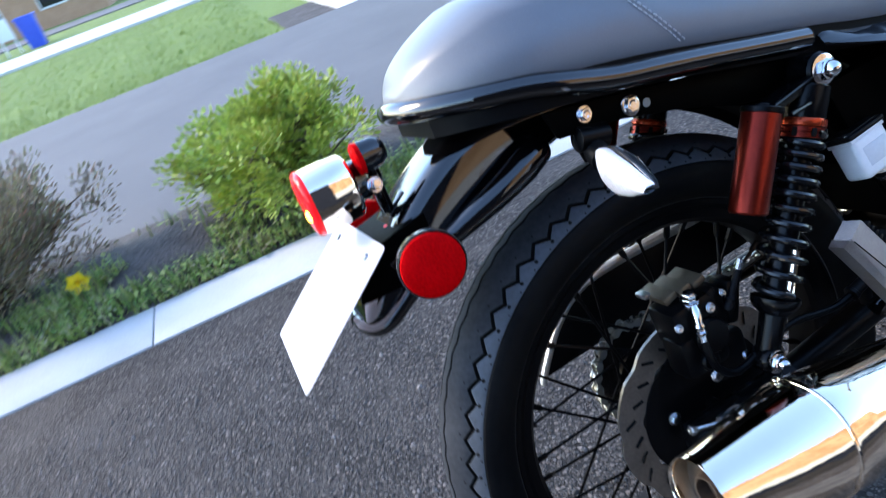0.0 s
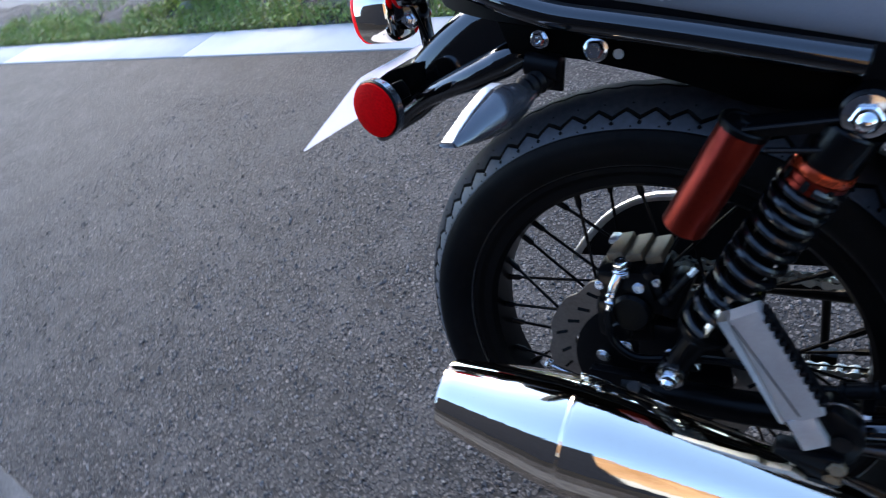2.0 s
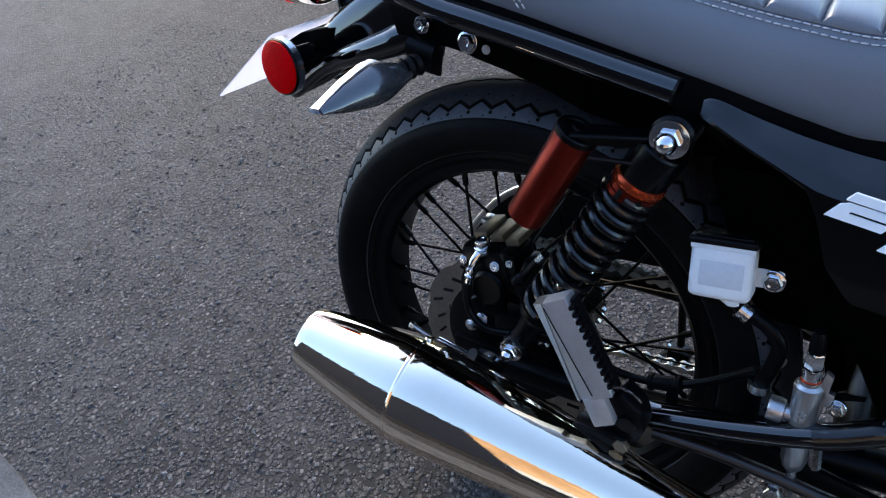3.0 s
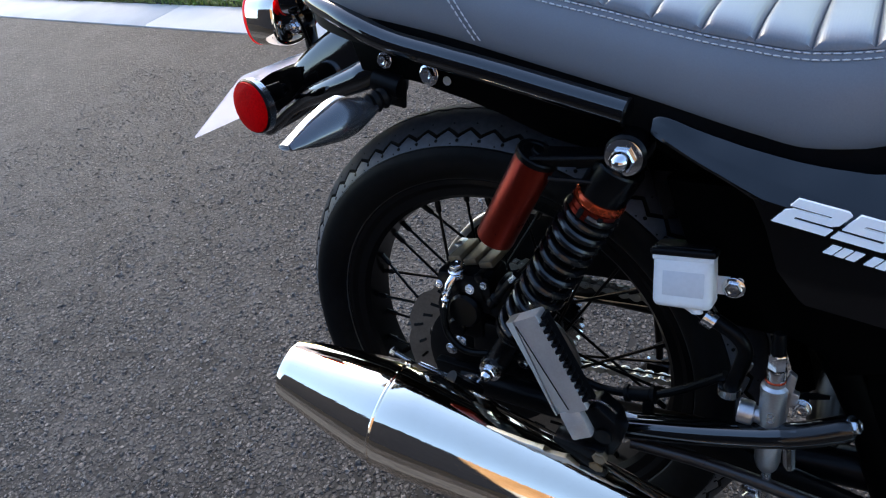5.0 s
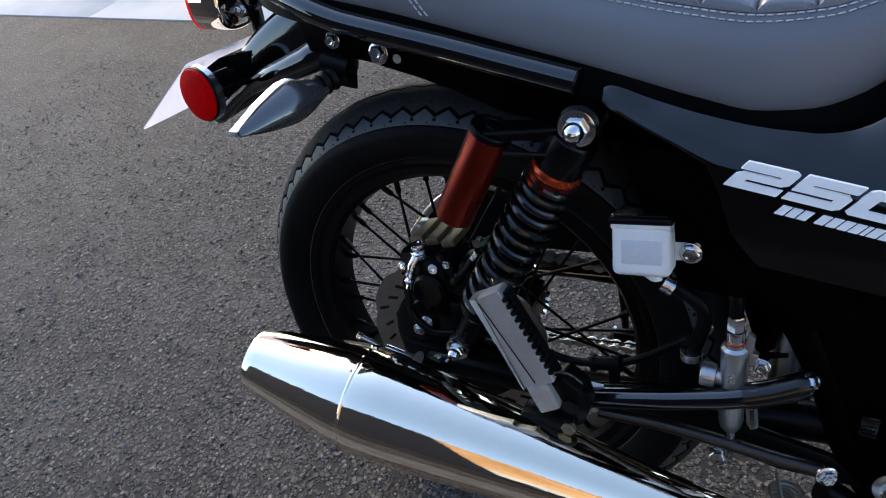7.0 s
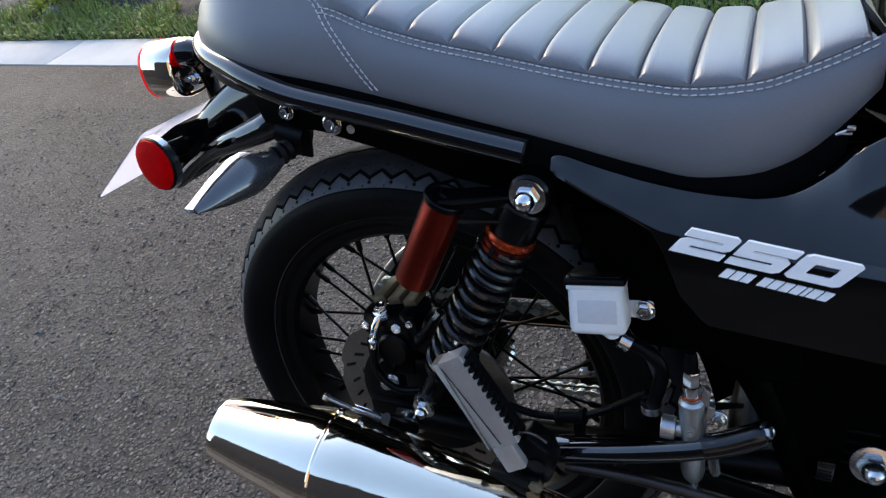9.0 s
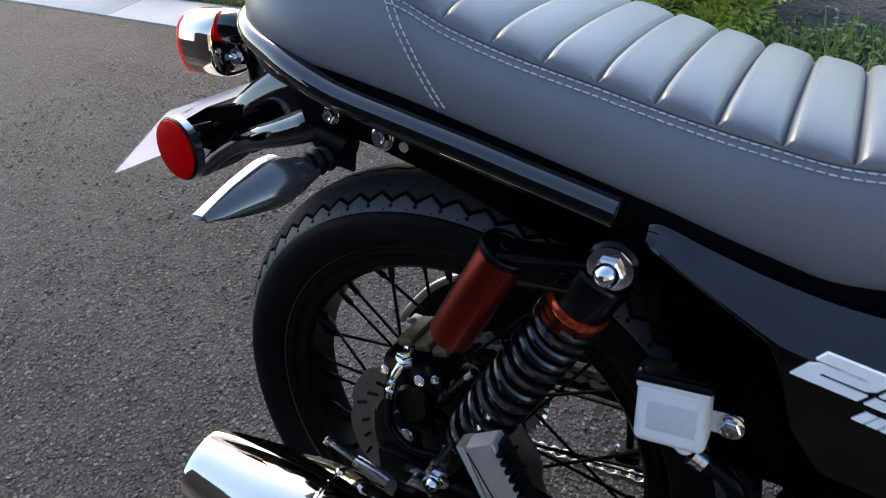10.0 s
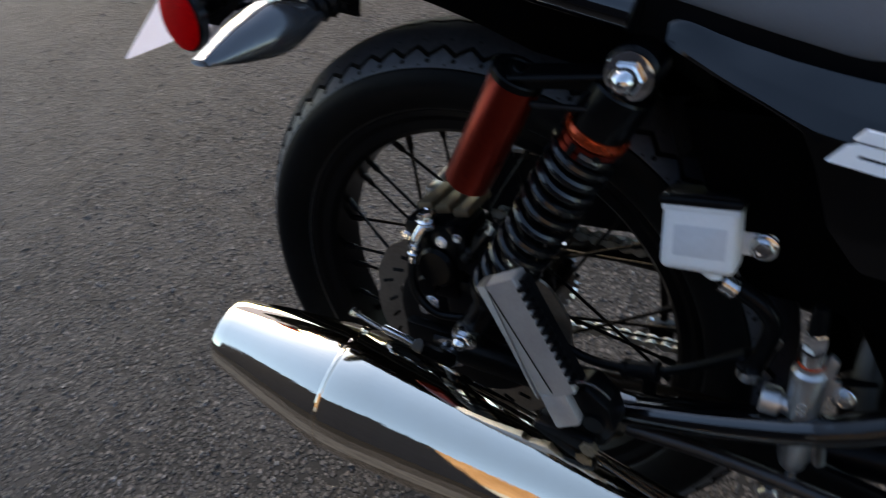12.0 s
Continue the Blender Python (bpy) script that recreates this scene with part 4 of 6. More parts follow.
def shock(flip):
    g = mirrored if flip else (lambda q: q)
    body = part("shock_absorber", g(add(
        revolve([(-0.012, 0.0125), (-0.008, 0.015), (0.008, 0.015), (0.012, 0.0125)], S0, (0, 1, 0), 18),
        revolve([(0.004, 0.012), (0.03, 0.013), (0.048, 0.014), (0.054, 0.021), (0.060, 0.0245), (0.066, 0.0245), (0.068, 0.0155), (0.10, 0.0145), (0.23, 0.0145)], S0, SU, 28),
        revolve([(0.247, 0.0205), (0.250, 0.0215), (0.274, 0.0218), (0.2795, 0.0218), (0.2812, 0.0206), (0.2812, 0.0165), (0.2803, 0.0155), (0.2803, 0.0005)], S0, SU, 40),
        block(on_shock(0.284) + Vector((0, 0, 0)), (0.024, 0.022, 0.04), 0.006, Euler((0, math.atan2(SU.x, SU.z), 0)).to_matrix()),
        revolve([(-0.015, 0.015), (-0.012, 0.0175), (0.012, 0.0175), (0.015, 0.015)], S1, (0, 1, 0), 20))), SHOCK, bike, "black coil-over shock absorber with red canister")
    part("damper_rod", g(sweep([on_shock(0.068) + Vector((0, -0.0165, 0)), on_shock(0.118) + Vector((0, -0.0165, 0))], 0.0042, 10)), CHROME, body)
    coil, turns = [], 11.0
    for k in range(int(turns * 22) + 1):
        s = k / (turns * 22)
        a = math.tau * turns * s
        up = SU.cross(Vector((0, 1, 0)))
        coil.append(on_shock(0.070 + 0.164 * (1.32 * s - 0.32 * s * s)) + 0.0212 * (math.cos(a) * Vector((0, -1, 0)) + math.sin(a) * up))
    part("spring", g(sweep(coil, 0.0042, 10)), SPRING, body, "black coil spring")
    part("collar", g(revolve([(0.2405, 0.0195), (0.2410, 0.0224), (0.2420, 0.0230), (0.2465, 0.0230), (0.2485, 0.0222), (0.2490, 0.0205)], S0, SU, 40)), COLLAR, body, "orange-red preload collar")
    part("lock_ring", g(revolve([(0.2290, 0.0190), (0.2295, 0.0226), (0.2335, 0.0226), (0.2340, 0.0212), (0.2352, 0.0212), (0.2357, 0.0226), (0.2400, 0.0226), (0.2405, 0.0195)], S0, SU, 40)), RED_METAL, body, "dark red slotted lock ring")
    for k in range(8):
        a = math.tau * (k + 0.35) / 8
        at = on_shock(0.2347) + 0.0222 * (math.cos(a) * Vector((0, -1, 0)) + math.sin(a) * SU.cross(Vector((0, 1, 0))))
        part("ring_slot", g(block(at, (0.0045, 0.004, 0.0090), 0.0006, Euler((0, math.atan2(SU.x, SU.z), 0)).to_matrix() @ Matrix.Rotation(-a, 3, "Z"))), GROOVE, body)
    C0 = Vector((0.0585, -0.132, 0.5275))
    part("canister", g(revolve([(0.0, 0.0005), (0.0, 0.0165), (0.002, 0.0185), (0.0955, 0.0185), (0.0975, 0.018)], C0, SU, 32)), RED_METAL, body, "red anodised gas canister")
    top = C0 + SU * 0.0970
    part("canister_cap", g(add(
        revolve([(0.0, 0.0175), (0.0005, 0.0196), (0.0050, 0.0196), (0.0062, 0.0186), (0.0062, 0.0150), (0.0050, 0.0138), (0.0050, 0.0005)], top, SU, 32),
        revolve([(0.004, 0.007), (0.008, 0.007), (0.009, 0.006), (0.009, 0.0005)], top, SU, 18))), SATIN, body)
    arm_a, arm_b = top + SU * 0.003, S1 - SU * 0.008
    across = (arm_b - arm_a).normalized().cross(Vector((0, 1, 0)))
    part("bridge", g(add(
        loft([[arm_a + Vector((0, y, 0)) + across * z for y, z in ((-0.014, -0.004), (0.012, -0.004), (0.012, 0.004), (-0.014, 0.004))], [arm_b + Vector((0, y, 0)) + across * z for y, z in ((-0.008, -0.006), (0.008, -0.006), (0.008, 0.006), (-0.008, 0.006))]]),
        sweep([arm_a + Vector((0, -0.015, 0)) + across * 0.003, arm_b + Vector((0, -0.012, 0)) + across * 0.005], 0.0024, 8),
        sweep([arm_a + Vector((0.016, -0.016, -0.012)), arm_b + Vector((-0.012, -0.014, -0.018))], 0.0024, 8))), SHOCK, body)
    part("nut", g(add(hexbolt(S1 + Vector((0, -0.0155, 0)), (0, -1, 0), 0.0105, 0.009, 0.0152, True))), BRIGHT, body, "chrome acorn nut with washer")
    part("nut", g(add(hexbolt(S0 + Vector((0, -0.013, 0)), (0, -1, 0), 0.0085, 0.008, 0.0125, True))), BRIGHT, body, "chrome acorn nut with washer")
    return body


shock(False)
shock(True)

# --- rear brake caliper, hose and hanger
caliper = part("brake_caliper", add(
    block((-0.002, -0.078, 0.430), (0.068, 0.046, 0.050), 0.008, Euler((0, radians(-4), 0)).to_matrix()),
    block((-0.010, -0.085, 0.395), (0.060, 0.038, 0.050), 0.010)), SATIN, bike, "black two-piston rear brake caliper")
part("piston_cap", revolve([(0, 0.020), (0.010, 0.020), (0.014, 0.017), (0.014, 0.0005)], (0.0, -0.096, 0.410), (0, -1, 0.1), 28), SATIN, caliper)
part("piston_cap", revolve([(0, 0.011), (0.010, 0.011), (0.012, 0.009), (0.012, 0.0005)], (-0.012, -0.098, 0.386), (0, -1, 0.1), 20), SATIN, caliper)
part("carrier", block((0.022, -0.088, 0.370), (0.044, 0.02, 0.05), 0.006), SATIN, caliper)
part("bridge", block((0.020, -0.092, 0.440), (0.012, 0.018, 0.036), 0.004, Euler((0, radians(-14), 0)).to_matrix()), SATIN, caliper)
part("pin_boss", block((0.040, -0.085, 0.428), (0.02, 0.03, 0.05), 0.006, Euler((0, radians(20), 0)).to_matrix()), SATIN, caliper)
for k in range(3):
    part("fin", block((-0.020 + 0.0190 * k, -0.062, 0.4605), (0.0170, 0.044, 0.0085), 0.0018, Euler((0, radians(-15), 0)).to_matrix()), BRONZE, caliper, "dull bronze-coloured pad cover")
part("pad_clip", block((-0.030, -0.050, 0.4615), (0.010, 0.018, 0.006), 0.002), ALLOY, caliper)
for x, y, z, s in ((-0.0325, -0.100, 0.4357, 0.0040), (0.0079, -0.103, 0.440, 0.0048), (0.0257, -0.104, 0.449, 0.0034), (-0.0094, -0.105, 0.366, 0.0062), (0.034, -0.102, 0.366, 0.004)):
    part("bolt", hexbolt((x, y, z), (0, -1, 0.15), s, 0.004, s * 1.2), STEEL, caliper)
part("slide_pin", add(sweep([(0.031, -0.1, 0.426), (0.058, -0.1, 0.462)], [0.0048, 0.0040], 12), revolve([(0, 0.006), (0.004, 0.0068), (0.008, 0.0055), (0.012, 0.0068), (0.016, 0.005)], (0.030, -0.1, 0.4245), (0.6, 0, 0.8), 14)), PLASTIC, caliper)
part("pin_end", sweep([(0.056, -0.1, 0.4595), (0.0625, -0.1, 0.4685)], 0.0042, 10), STEEL, caliper)
banjo = part("banjo_fitting", add(
    hexbolt((-0.0090, -0.098, 0.4575), (-0.05, -0.25, 1), 0.0074, 0.0095, 0.0098),
    revolve([(-0.006, 0.0088), (-0.0045, 0.0094), (0.0, 0.0094), (0.0012, 0.0082)], (-0.0090, -0.0980, 0.4560), (-0.05, -0.25, 1), 20),
    sweep([(-0.0100, -0.1020, 0.4530), (-0.0138, -0.1100, 0.4440), (-0.0160, -0.1125, 0.4370), (-0.0192, -0.1155, 0.4170)], [0.0050, 0.0050, 0.0042, 0.0040], 12),
    revolve([(0, 0.0052), (0.003, 0.0058), (0.0045, 0.0045), (0.008, 0.0045), (0.0095, 0.0058), (0.0125, 0.0052)], (-0.0160, -0.1125, 0.4370), (-0.15, -0.15, -1), 14)), BRIGHT, caliper, "chrome banjo bolt and straight hose end")
part("brake_hose", sweep(spline([(-0.0192, -0.1155, 0.418), (-0.0195, -0.119, 0.402), (-0.0140, -0.120, 0.382), (0.0056, -0.120, 0.368), (0.037, -0.118, 0.3715), (0.075, -0.112, 0.374), (0.105, -0.110, 0.372), (0.134, -0.11, 0.3645), (0.158, -0.11, 0.360), (0.187, -0.11, 0.3635), (0.2064, -0.11, 0.3685), (0.234, -0.112, 0.3865), (0.257, -0.115, 0.4075), (0.272, -0.118, 0.4225)], 6), 0.0042, 10), HOSE, bike, "black rubber brake hose")
part("hose_clip", add(revolve([(-0.016, 0.006), (-0.015, 0.0088), (-0.011, 0.0088), (-0.010, 0.0074), (0.010, 0.0074), (0.011, 0.0088), (0.015, 0.0088), (0.016, 0.006)], (0.1965, -0.11, 0.3665), (0.95, 0, 0.25), 18), block((0.204, -0.108, 0.350), (0.01, 0.012, 0.024), 0.002)), PLASTIC, bike)

# --- chrome muffler
M0, M1 = Vector((-0.146, -0.232, 0.377)), Vector((0.30, -0.205, 0.292))
MU = (M1 - M0).normalized()
muffler = part("muffler", revolve([(0.126, 0.0548), (0.130, 0.0556), (0.16, 0.0548), (0.22, 0.0505), (0.29, 0.0445), (0.36, 0.0382), (0.43, 0.033), (0.55, 0.0265), (0.70, 0.022), (0.75, 0.021)], M0, MU, 96), CHROME, bike, "polished chrome reverse-cone exhaust muffler", sharp=60)
part("tail_cone", revolve([(0.124, 0.0545), (0.11, 0.0535), (0.06, 0.0455), (0.012, 0.0362), (0.003, 0.0348), (0.0, 0.0338), (0.0012, 0.0322), (0.006, 0.0318), (0.03, 0.033)], M0, MU, 96), CHROME, muffler, sharp=60)
part("weld_seam", revolve([(0.1235, 0.0545), (0.1240, 0.0556), (0.1253, 0.0561), (0.1266, 0.0556), (0.127, 0.0545)], M0, MU, 96), CHROME, muffler)
part("baffle", add(revolve([(0.022, 0.0325), (0.02, 0.0325), (0.017, 0.016), (0.010, 0.0135), (0.010, 0.0115), (0.05, 0.0115)], M0, MU, 48)), OUTLET, muffler, "sooty heat-browned inner baffle")
part("outlet_bore", revolve([(0.0495, 0.0114), (0.0495, 0.0002)], M0, MU, 24), GROOVE, muffler)
for a in (0.3, 3.6):
    side = MU.orthogonal().normalized()
    p = M0 + MU * 0.126 + 0.0565 * (Matrix.Rotation(a, 3, MU) @ side)
    part("rivet", revolve([(-0.001, 0.004), (0.001, 0.004), (0.0022, 0.0025), (0.0026, 0.0003)], p, p - (M0 + MU * 0.126), 12), CHROME, muffler)
part("hanger", sweep([M0 + MU * 0.17 + Vector((0, 0.045, 0.035)), (0.035, -0.15, 0.345)], 0.007, 10), SATIN, muffler)
part("strap", block((0.165, -0.19, 0.358), (0.05, 0.02, 0.02), 0.004), SATIN, muffler)

# --- folded passenger peg, plate and pedal
PT, PB = Vector((0.1160, -0.196, 0.4915)), Vector((0.1615, -0.202, 0.4065))      # middle of the face, top and bottom
PD = (PB - PT).normalized()
PN = Vector((-0.12, -0.86, 0.5))
PN = (PN - PD * PN.dot(PD)).normalized()
PS = PD.cross(PN)
if PS.x < 0:
    PS = -PS
PL = (PB - PT).length
PM = Matrix((PD, PS, PN)).transposed()


def peg_ring(s, w, t, split):
    c = PT + PD * s - PN * t
    return [c + PS * w * a + PN * t * b for a, b in ((-1, -1), (1, -1), (1, 0.86), (0.95, 1), (split, 1), (-1, 0.62))]


peg = part("passenger_peg", loft([peg_ring(0.0, 0.0110, 0.009, -0.90), peg_ring(0.0012, 0.0118, 0.0098, -0.90), peg_ring(PL - 0.001, 0.0158, 0.0105, -0.10), peg_ring(PL, 0.0152, 0.010, -0.10)]), PEG, bike, "grey aluminium passenger foot peg, folded up", sharp=18)
part("side_flange", loft([[PT + PD * s - PS * (w0 + k) + PN * d for k, d in ((0.0, -0.0195), (f, -0.0195), (f, -0.004), (0.0, -0.0005))] for s, w0, f in ((0.0, 0.0118, 0.0085), (PL * 0.5, 0.0136, 0.0055), (PL * 1.0, 0.0156, 0.0035))]), ALLOY, peg)
for k in range(12):
    part("tooth", block(PT + PD * (PL * (0.10 + 0.80 * k / 11)) + PS * (0.0138 + 0.0034 * k / 11) - PN * 0.004, (0.0036, 0.0052, 0.010), 0.0007, PM), PLASTIC, peg)
part("rubber_edge", loft([[PT + PD * s + PS * (w + a) + PN * b for a, b in ((0, -0.018), (0.004, -0.018), (0.004, -0.006), (0, -0.006))] for s, w in ((PL * 0.05, 0.0118), (PL * 0.98, 0.0156))]), PLASTIC, peg)
part("end_block", block(PB + PD * 0.013 - PS * 0.0035 - PN * 0.0085, (0.030, 0.0205, 0.016), 0.0025, PM), PEG, peg)
part("groove", sweep([PT + PD * 0.004 - PS * 0.0104 + PN * 0.0001, PB - PD * 0.004 - PS * 0.0018 + PN * 0.0001], 0.0006, 6), GROOVE, peg)
mount = part("peg_mount", add(
    plate([(0.165, 0.405), (0.180, 0.412), (0.197, 0.398), (0.203, 0.378), (0.196, 0.358), (0.176, 0.352), (0.163, 0.372)], -0.192, -0.165, 0.004),
    revolve([(-0.004, 0.008), (0.03, 0.008)], (0.187, -0.165, 0.382), (0, -1, 0), 16)), SATIN, bike, "black hinge bracket of the passenger peg")
part("spring_clip", sweep(spline([(0.1625, -0.194, 0.407), (0.170, -0.1945, 0.418), (0.1803, -0.195, 0.4225), (0.190, -0.194, 0.420), (0.1975, -0.193, 0.413)], 5), 0.0019, 8, flat=0.6), STEEL, mount)
part("tag", block((0.1985, -0.150, 0.3705), (0.0125, 0.001, 0.0105), 0.0004), WHITE_PAINT, mount, "small white paper tag")
part("bracket_bolt", hexbolt((0.186, -0.196, 0.360), (0, -1, 0), 0.007, 0.006), BRONZE, mount)

frame_tube = part("footrest_tube", sweep(spline([(0.182, -0.152, 0.356), (0.205, -0.152, 0.3620), (0.2535, -0.152, 0.3760), (0.285, -0.151, 0.3855), (0.3118, -0.150, 0.3945), (0.335, -0.147, 0.403)], 6), 0.0106, 18), RAIL, bike, "gloss black footrest hanger tube")
part("rubber_sleeve", sweep(spline([(0.324, -0.149, 0.3985), (0.346, -0.145, 0.4070), (0.370, -0.140, 0.4195)], 5), [0.0110] * 10 + [0.0095], 16), SLEEVE, frame_tube)
part("end_bolt", hexbolt((0.369, -0.140, 0.4205), (0.8, -0.3, 0.5), 0.006, 0.007, 0.0085), STEEL, frame_tube)
part("upper_tube", sweep(spline([(0.19, -0.13, 0.345), (0.23, -0.13, 0.356), (0.268, -0.13, 0.3665), (0.33, -0.122, 0.378)], 5), 0.010, 14), GLOSS, frame_tube)
part("brake_pedal_rod", sweep(spline([(0.200, -0.15, 0.340), (0.2556, -0.146, 0.3389), (0.3063, -0.146, 0.3365), (0.3544, -0.146, 0.3318), (0.392, -0.146, 0.3305)], 5), 0.0062, 12), material("brownish black coated rod", (0.008, 0.005, 0.0045), (0.014, 0.009, 0.0075), 0.3, scale=40), bike, "dark brown coated brake rod")

# --- rear master cylinder
MC = Vector((0.3130, -0.142, 0.4165))
master = part("master_cylinder", add(
    revolve([(-0.066, 0.0060), (-0.062, 0.0085), (-0.054, 0.0104), (0.020, 0.0104), (0.0235, 0.0108), (0.0265, 0.0104), (0.0290, 0.0080), (0.0330, 0.0078)], MC, (-0.05, 0, 1), 32),
    revolve([(0, 0.0070), (0.0115, 0.0070), (0.0125, 0.0098), (0.0150, 0.0106), (0.0235, 0.0106), (0.0245, 0.0098), (0.0245, 0.0004)], MC + Vector((-0.001, 0, -0.0085)), (-1, 0, 0.02), 28),
    plate([(0.316, 0.3645), (0.3225, 0.3645), (0.3265, 0.4565), (0.3210, 0.4605), (0.3165, 0.4345)], -0.144, -0.138, 0.0012),
    plate([(0.320, 0.4425), (0.3305, 0.4405), (0.3295, 0.4285), (0.320, 0.4245)], -0.144, -0.138, 0.0012)), ALLOY, bike, "cast aluminium rear brake master cylinder")
part("union", add(hexbolt(MC + Vector((-0.002, 0, 0.0455)), (-0.05, 0, 1), 0.0072, 0.014), revolve([(0.0, 0.0072), (0.003, 0.0080), (0.005, 0.0074), (0.008, 0.0080), (0.011, 0.0072)], MC + Vector((-0.0015, 0, 0.0335)), (-0.05, 0, 1), 20)), BRIGHT, master, "chrome hose union")
part("seal_ring", revolve([(0, 0.0074), (0.0006, 0.0082), (0.0016, 0.0082), (0.0022, 0.0074)], MC + Vector((-0.0015, 0, 0.0320)), (-0.05, 0, 1), 20), COLLAR, master, "copper sealing ring")
part("boot", revolve([(0.058, 0.0058), (0.068, 0.0056), (0.074, 0.0052), (0.0785, 0.0040), (0.0785, 0.0004)], MC, (-0.05, 0, 1), 16), HOSE, master)
part("push_rod", add(sweep([MC + Vector((0.004, 0, -0.064)), MC + Vector((0.005, 0, -0.100))], 0.0045, 12), hexbolt(MC + Vector((0.004, 0, -0.068)), (0, 0, -1), 0.0075, 0.007)), STEEL, master)
part("bolt", hexbolt((0.3335, -0.142, 0.4285), (0, -1, 0.2), 0.0052, 0.006, 0.0072), STEEL, master)
part("mark", add(*[revolve([(0, 0.0030), (0.0006, 0.0030), (0.0006, 0.0019), (0, 0.0019)], MC + Vector((0, -0.0102, z)), (0, -1, 0), 14) for z in (0.0028, -0.0022)]), STEEL, master)
part("hose_clamp", revolve([(-0.004, 0.0082), (-0.004, 0.0094), (0.004, 0.0094), (0.004, 0.0082)], (0.2765, -0.1245, 0.412), (-0.05, 0, 1), 18), STEEL, master)
part("wire_clip", sweep(spline([(0.279, -0.12, 0.434), (0.284, -0.12, 0.443), (0.291, -0.12, 0.442), (0.288, -0.12, 0.434), (0.281, -0.12, 0.432)], 4), 0.0014, 8), DISC, master)
part("lever_blade", plate([(0.322, 0.4215), (0.336, 0.4265), (0.352, 0.4290), (0.352, 0.4255), (0.337, 0.4200), (0.324, 0.4150)], -0.121, -0.119), SATIN, master)

# --- brake fluid reservoir
RC = Vector((0.2310, -0.119, 0.5165))
TILT_R = Matrix.Translation(RC) @ Matrix.Rotation(radians(-15), 4, "X") @ Matrix.Rotation(radians(-5), 4, "Y") @ Matrix.Translation(-RC)
reservoir = part("brake_reservoir", move(add(
    block(RC + Vector((0, 0, -0.0025)), (0.0485, 0.031, 0.045), 0.006, segments=4),
    block(RC + Vector((0, 0, 0.0185)), (0.0490, 0.0315, 0.0045), 0.0012),
    block(RC + Vector((0.033, 0.008, -0.0065)), (0.024, 0.006, 0.017), 0.003),
    loft([[RC + Vector((0.008 + 0.009 * math.cos(a) * s + dx, 0.006 * math.sin(a), z)) for a in np.linspace(0, math.tau, 13)[:-1]] for z, s, dx in ((-0.022, 1.0, -0.004), (-0.0275, 0.85, -0.001), (-0.031, 0.6, 0.002))])), TILT_R), WHITE_PLASTIC, bike, "milky white plastic brake fluid reservoir")
part("fluid", move(block(RC + Vector((0.001, -0.01445, -0.003)), (0.034, 0.0036, 0.022), 0.0017), TILT_R), FLUID, reservoir, "greyer fluid showing through the wall")
part("cap", move(add(block(RC + Vector((0.0, 0, 0.0235)), (0.0525, 0.036, 0.0062), 0.0025, segments=3), block(RC + Vector((0.0, 0, 0.0270)), (0.044, 0.028, 0.002), 0.0008)), TILT_R), PLASTIC, reservoir, "black screwed cap")
for x, y in ((-0.0215, -0.010), (0.0215, 0.008)):
    part("screw", move(revolve([(0, 0.0034), (0.0012, 0.0034), (0.0018, 0.0024), (0.0008, 0.0008)], RC + Vector((x, y, 0.0264)), (0, 0, 1), 12), TILT_R), STEEL, reservoir)
part("bolt", hexbolt(RC + Vector((0.0375, 0.004, -0.005)), (0, -1, 0.1), 0.0072, 0.006, 0.0092), BRIGHT, reservoir)
part("bracket", block(RC + Vector((0.042, 0.014, 0.006)), (0.04, 0.004, 0.012), 0.001), SATIN, reservoir)
part("hose_clamp", revolve([(-0.005, 0.0068), (-0.005, 0.0084), (-0.0012, 0.0084), (-0.0012, 0.0074), (0.0012, 0.0074), (0.0012, 0.0084), (0.005, 0.0084), (0.005, 0.0068)], (0.2530, -0.1215, 0.4805), (0.88, 0, -0.45), 18), STEEL, reservoir)
part("feed_hose", sweep(spline([RC + Vector((0.012, 0.002, -0.028)), (0.2502, -0.119, 0.482), (0.2640, -0.121, 0.4765), (0.2765, -0.122, 0.469), (0.2845, -0.122, 0.456), (0.2824, -0.1225, 0.4346), (0.2775, -0.1235, 0.413), (0.2755, -0.125, 0.404)], 5), 0.0066, 12), HOSE, reservoir)


# --- bracket under the far side of the swing arm
far_bracket = part("lower_bracket", add(
    sweep([(0.157, 0.100, 0.325), (0.157, 0.128, 0.245), (0.1575, 0.130, 0.222)], 0.0052, 12),
    block((0.158, 0.130, 0.208), (0.030, 0.022, 0.017), 0.003)), SATIN, bike, "black bracket with a bright steel tab")
part("tab", block((0.137, 0.130, 0.200), (0.009, 0.006, 0.036), 0.001, Euler((0, radians(28), 0)).to_matrix()), STEEL, far_bracket)
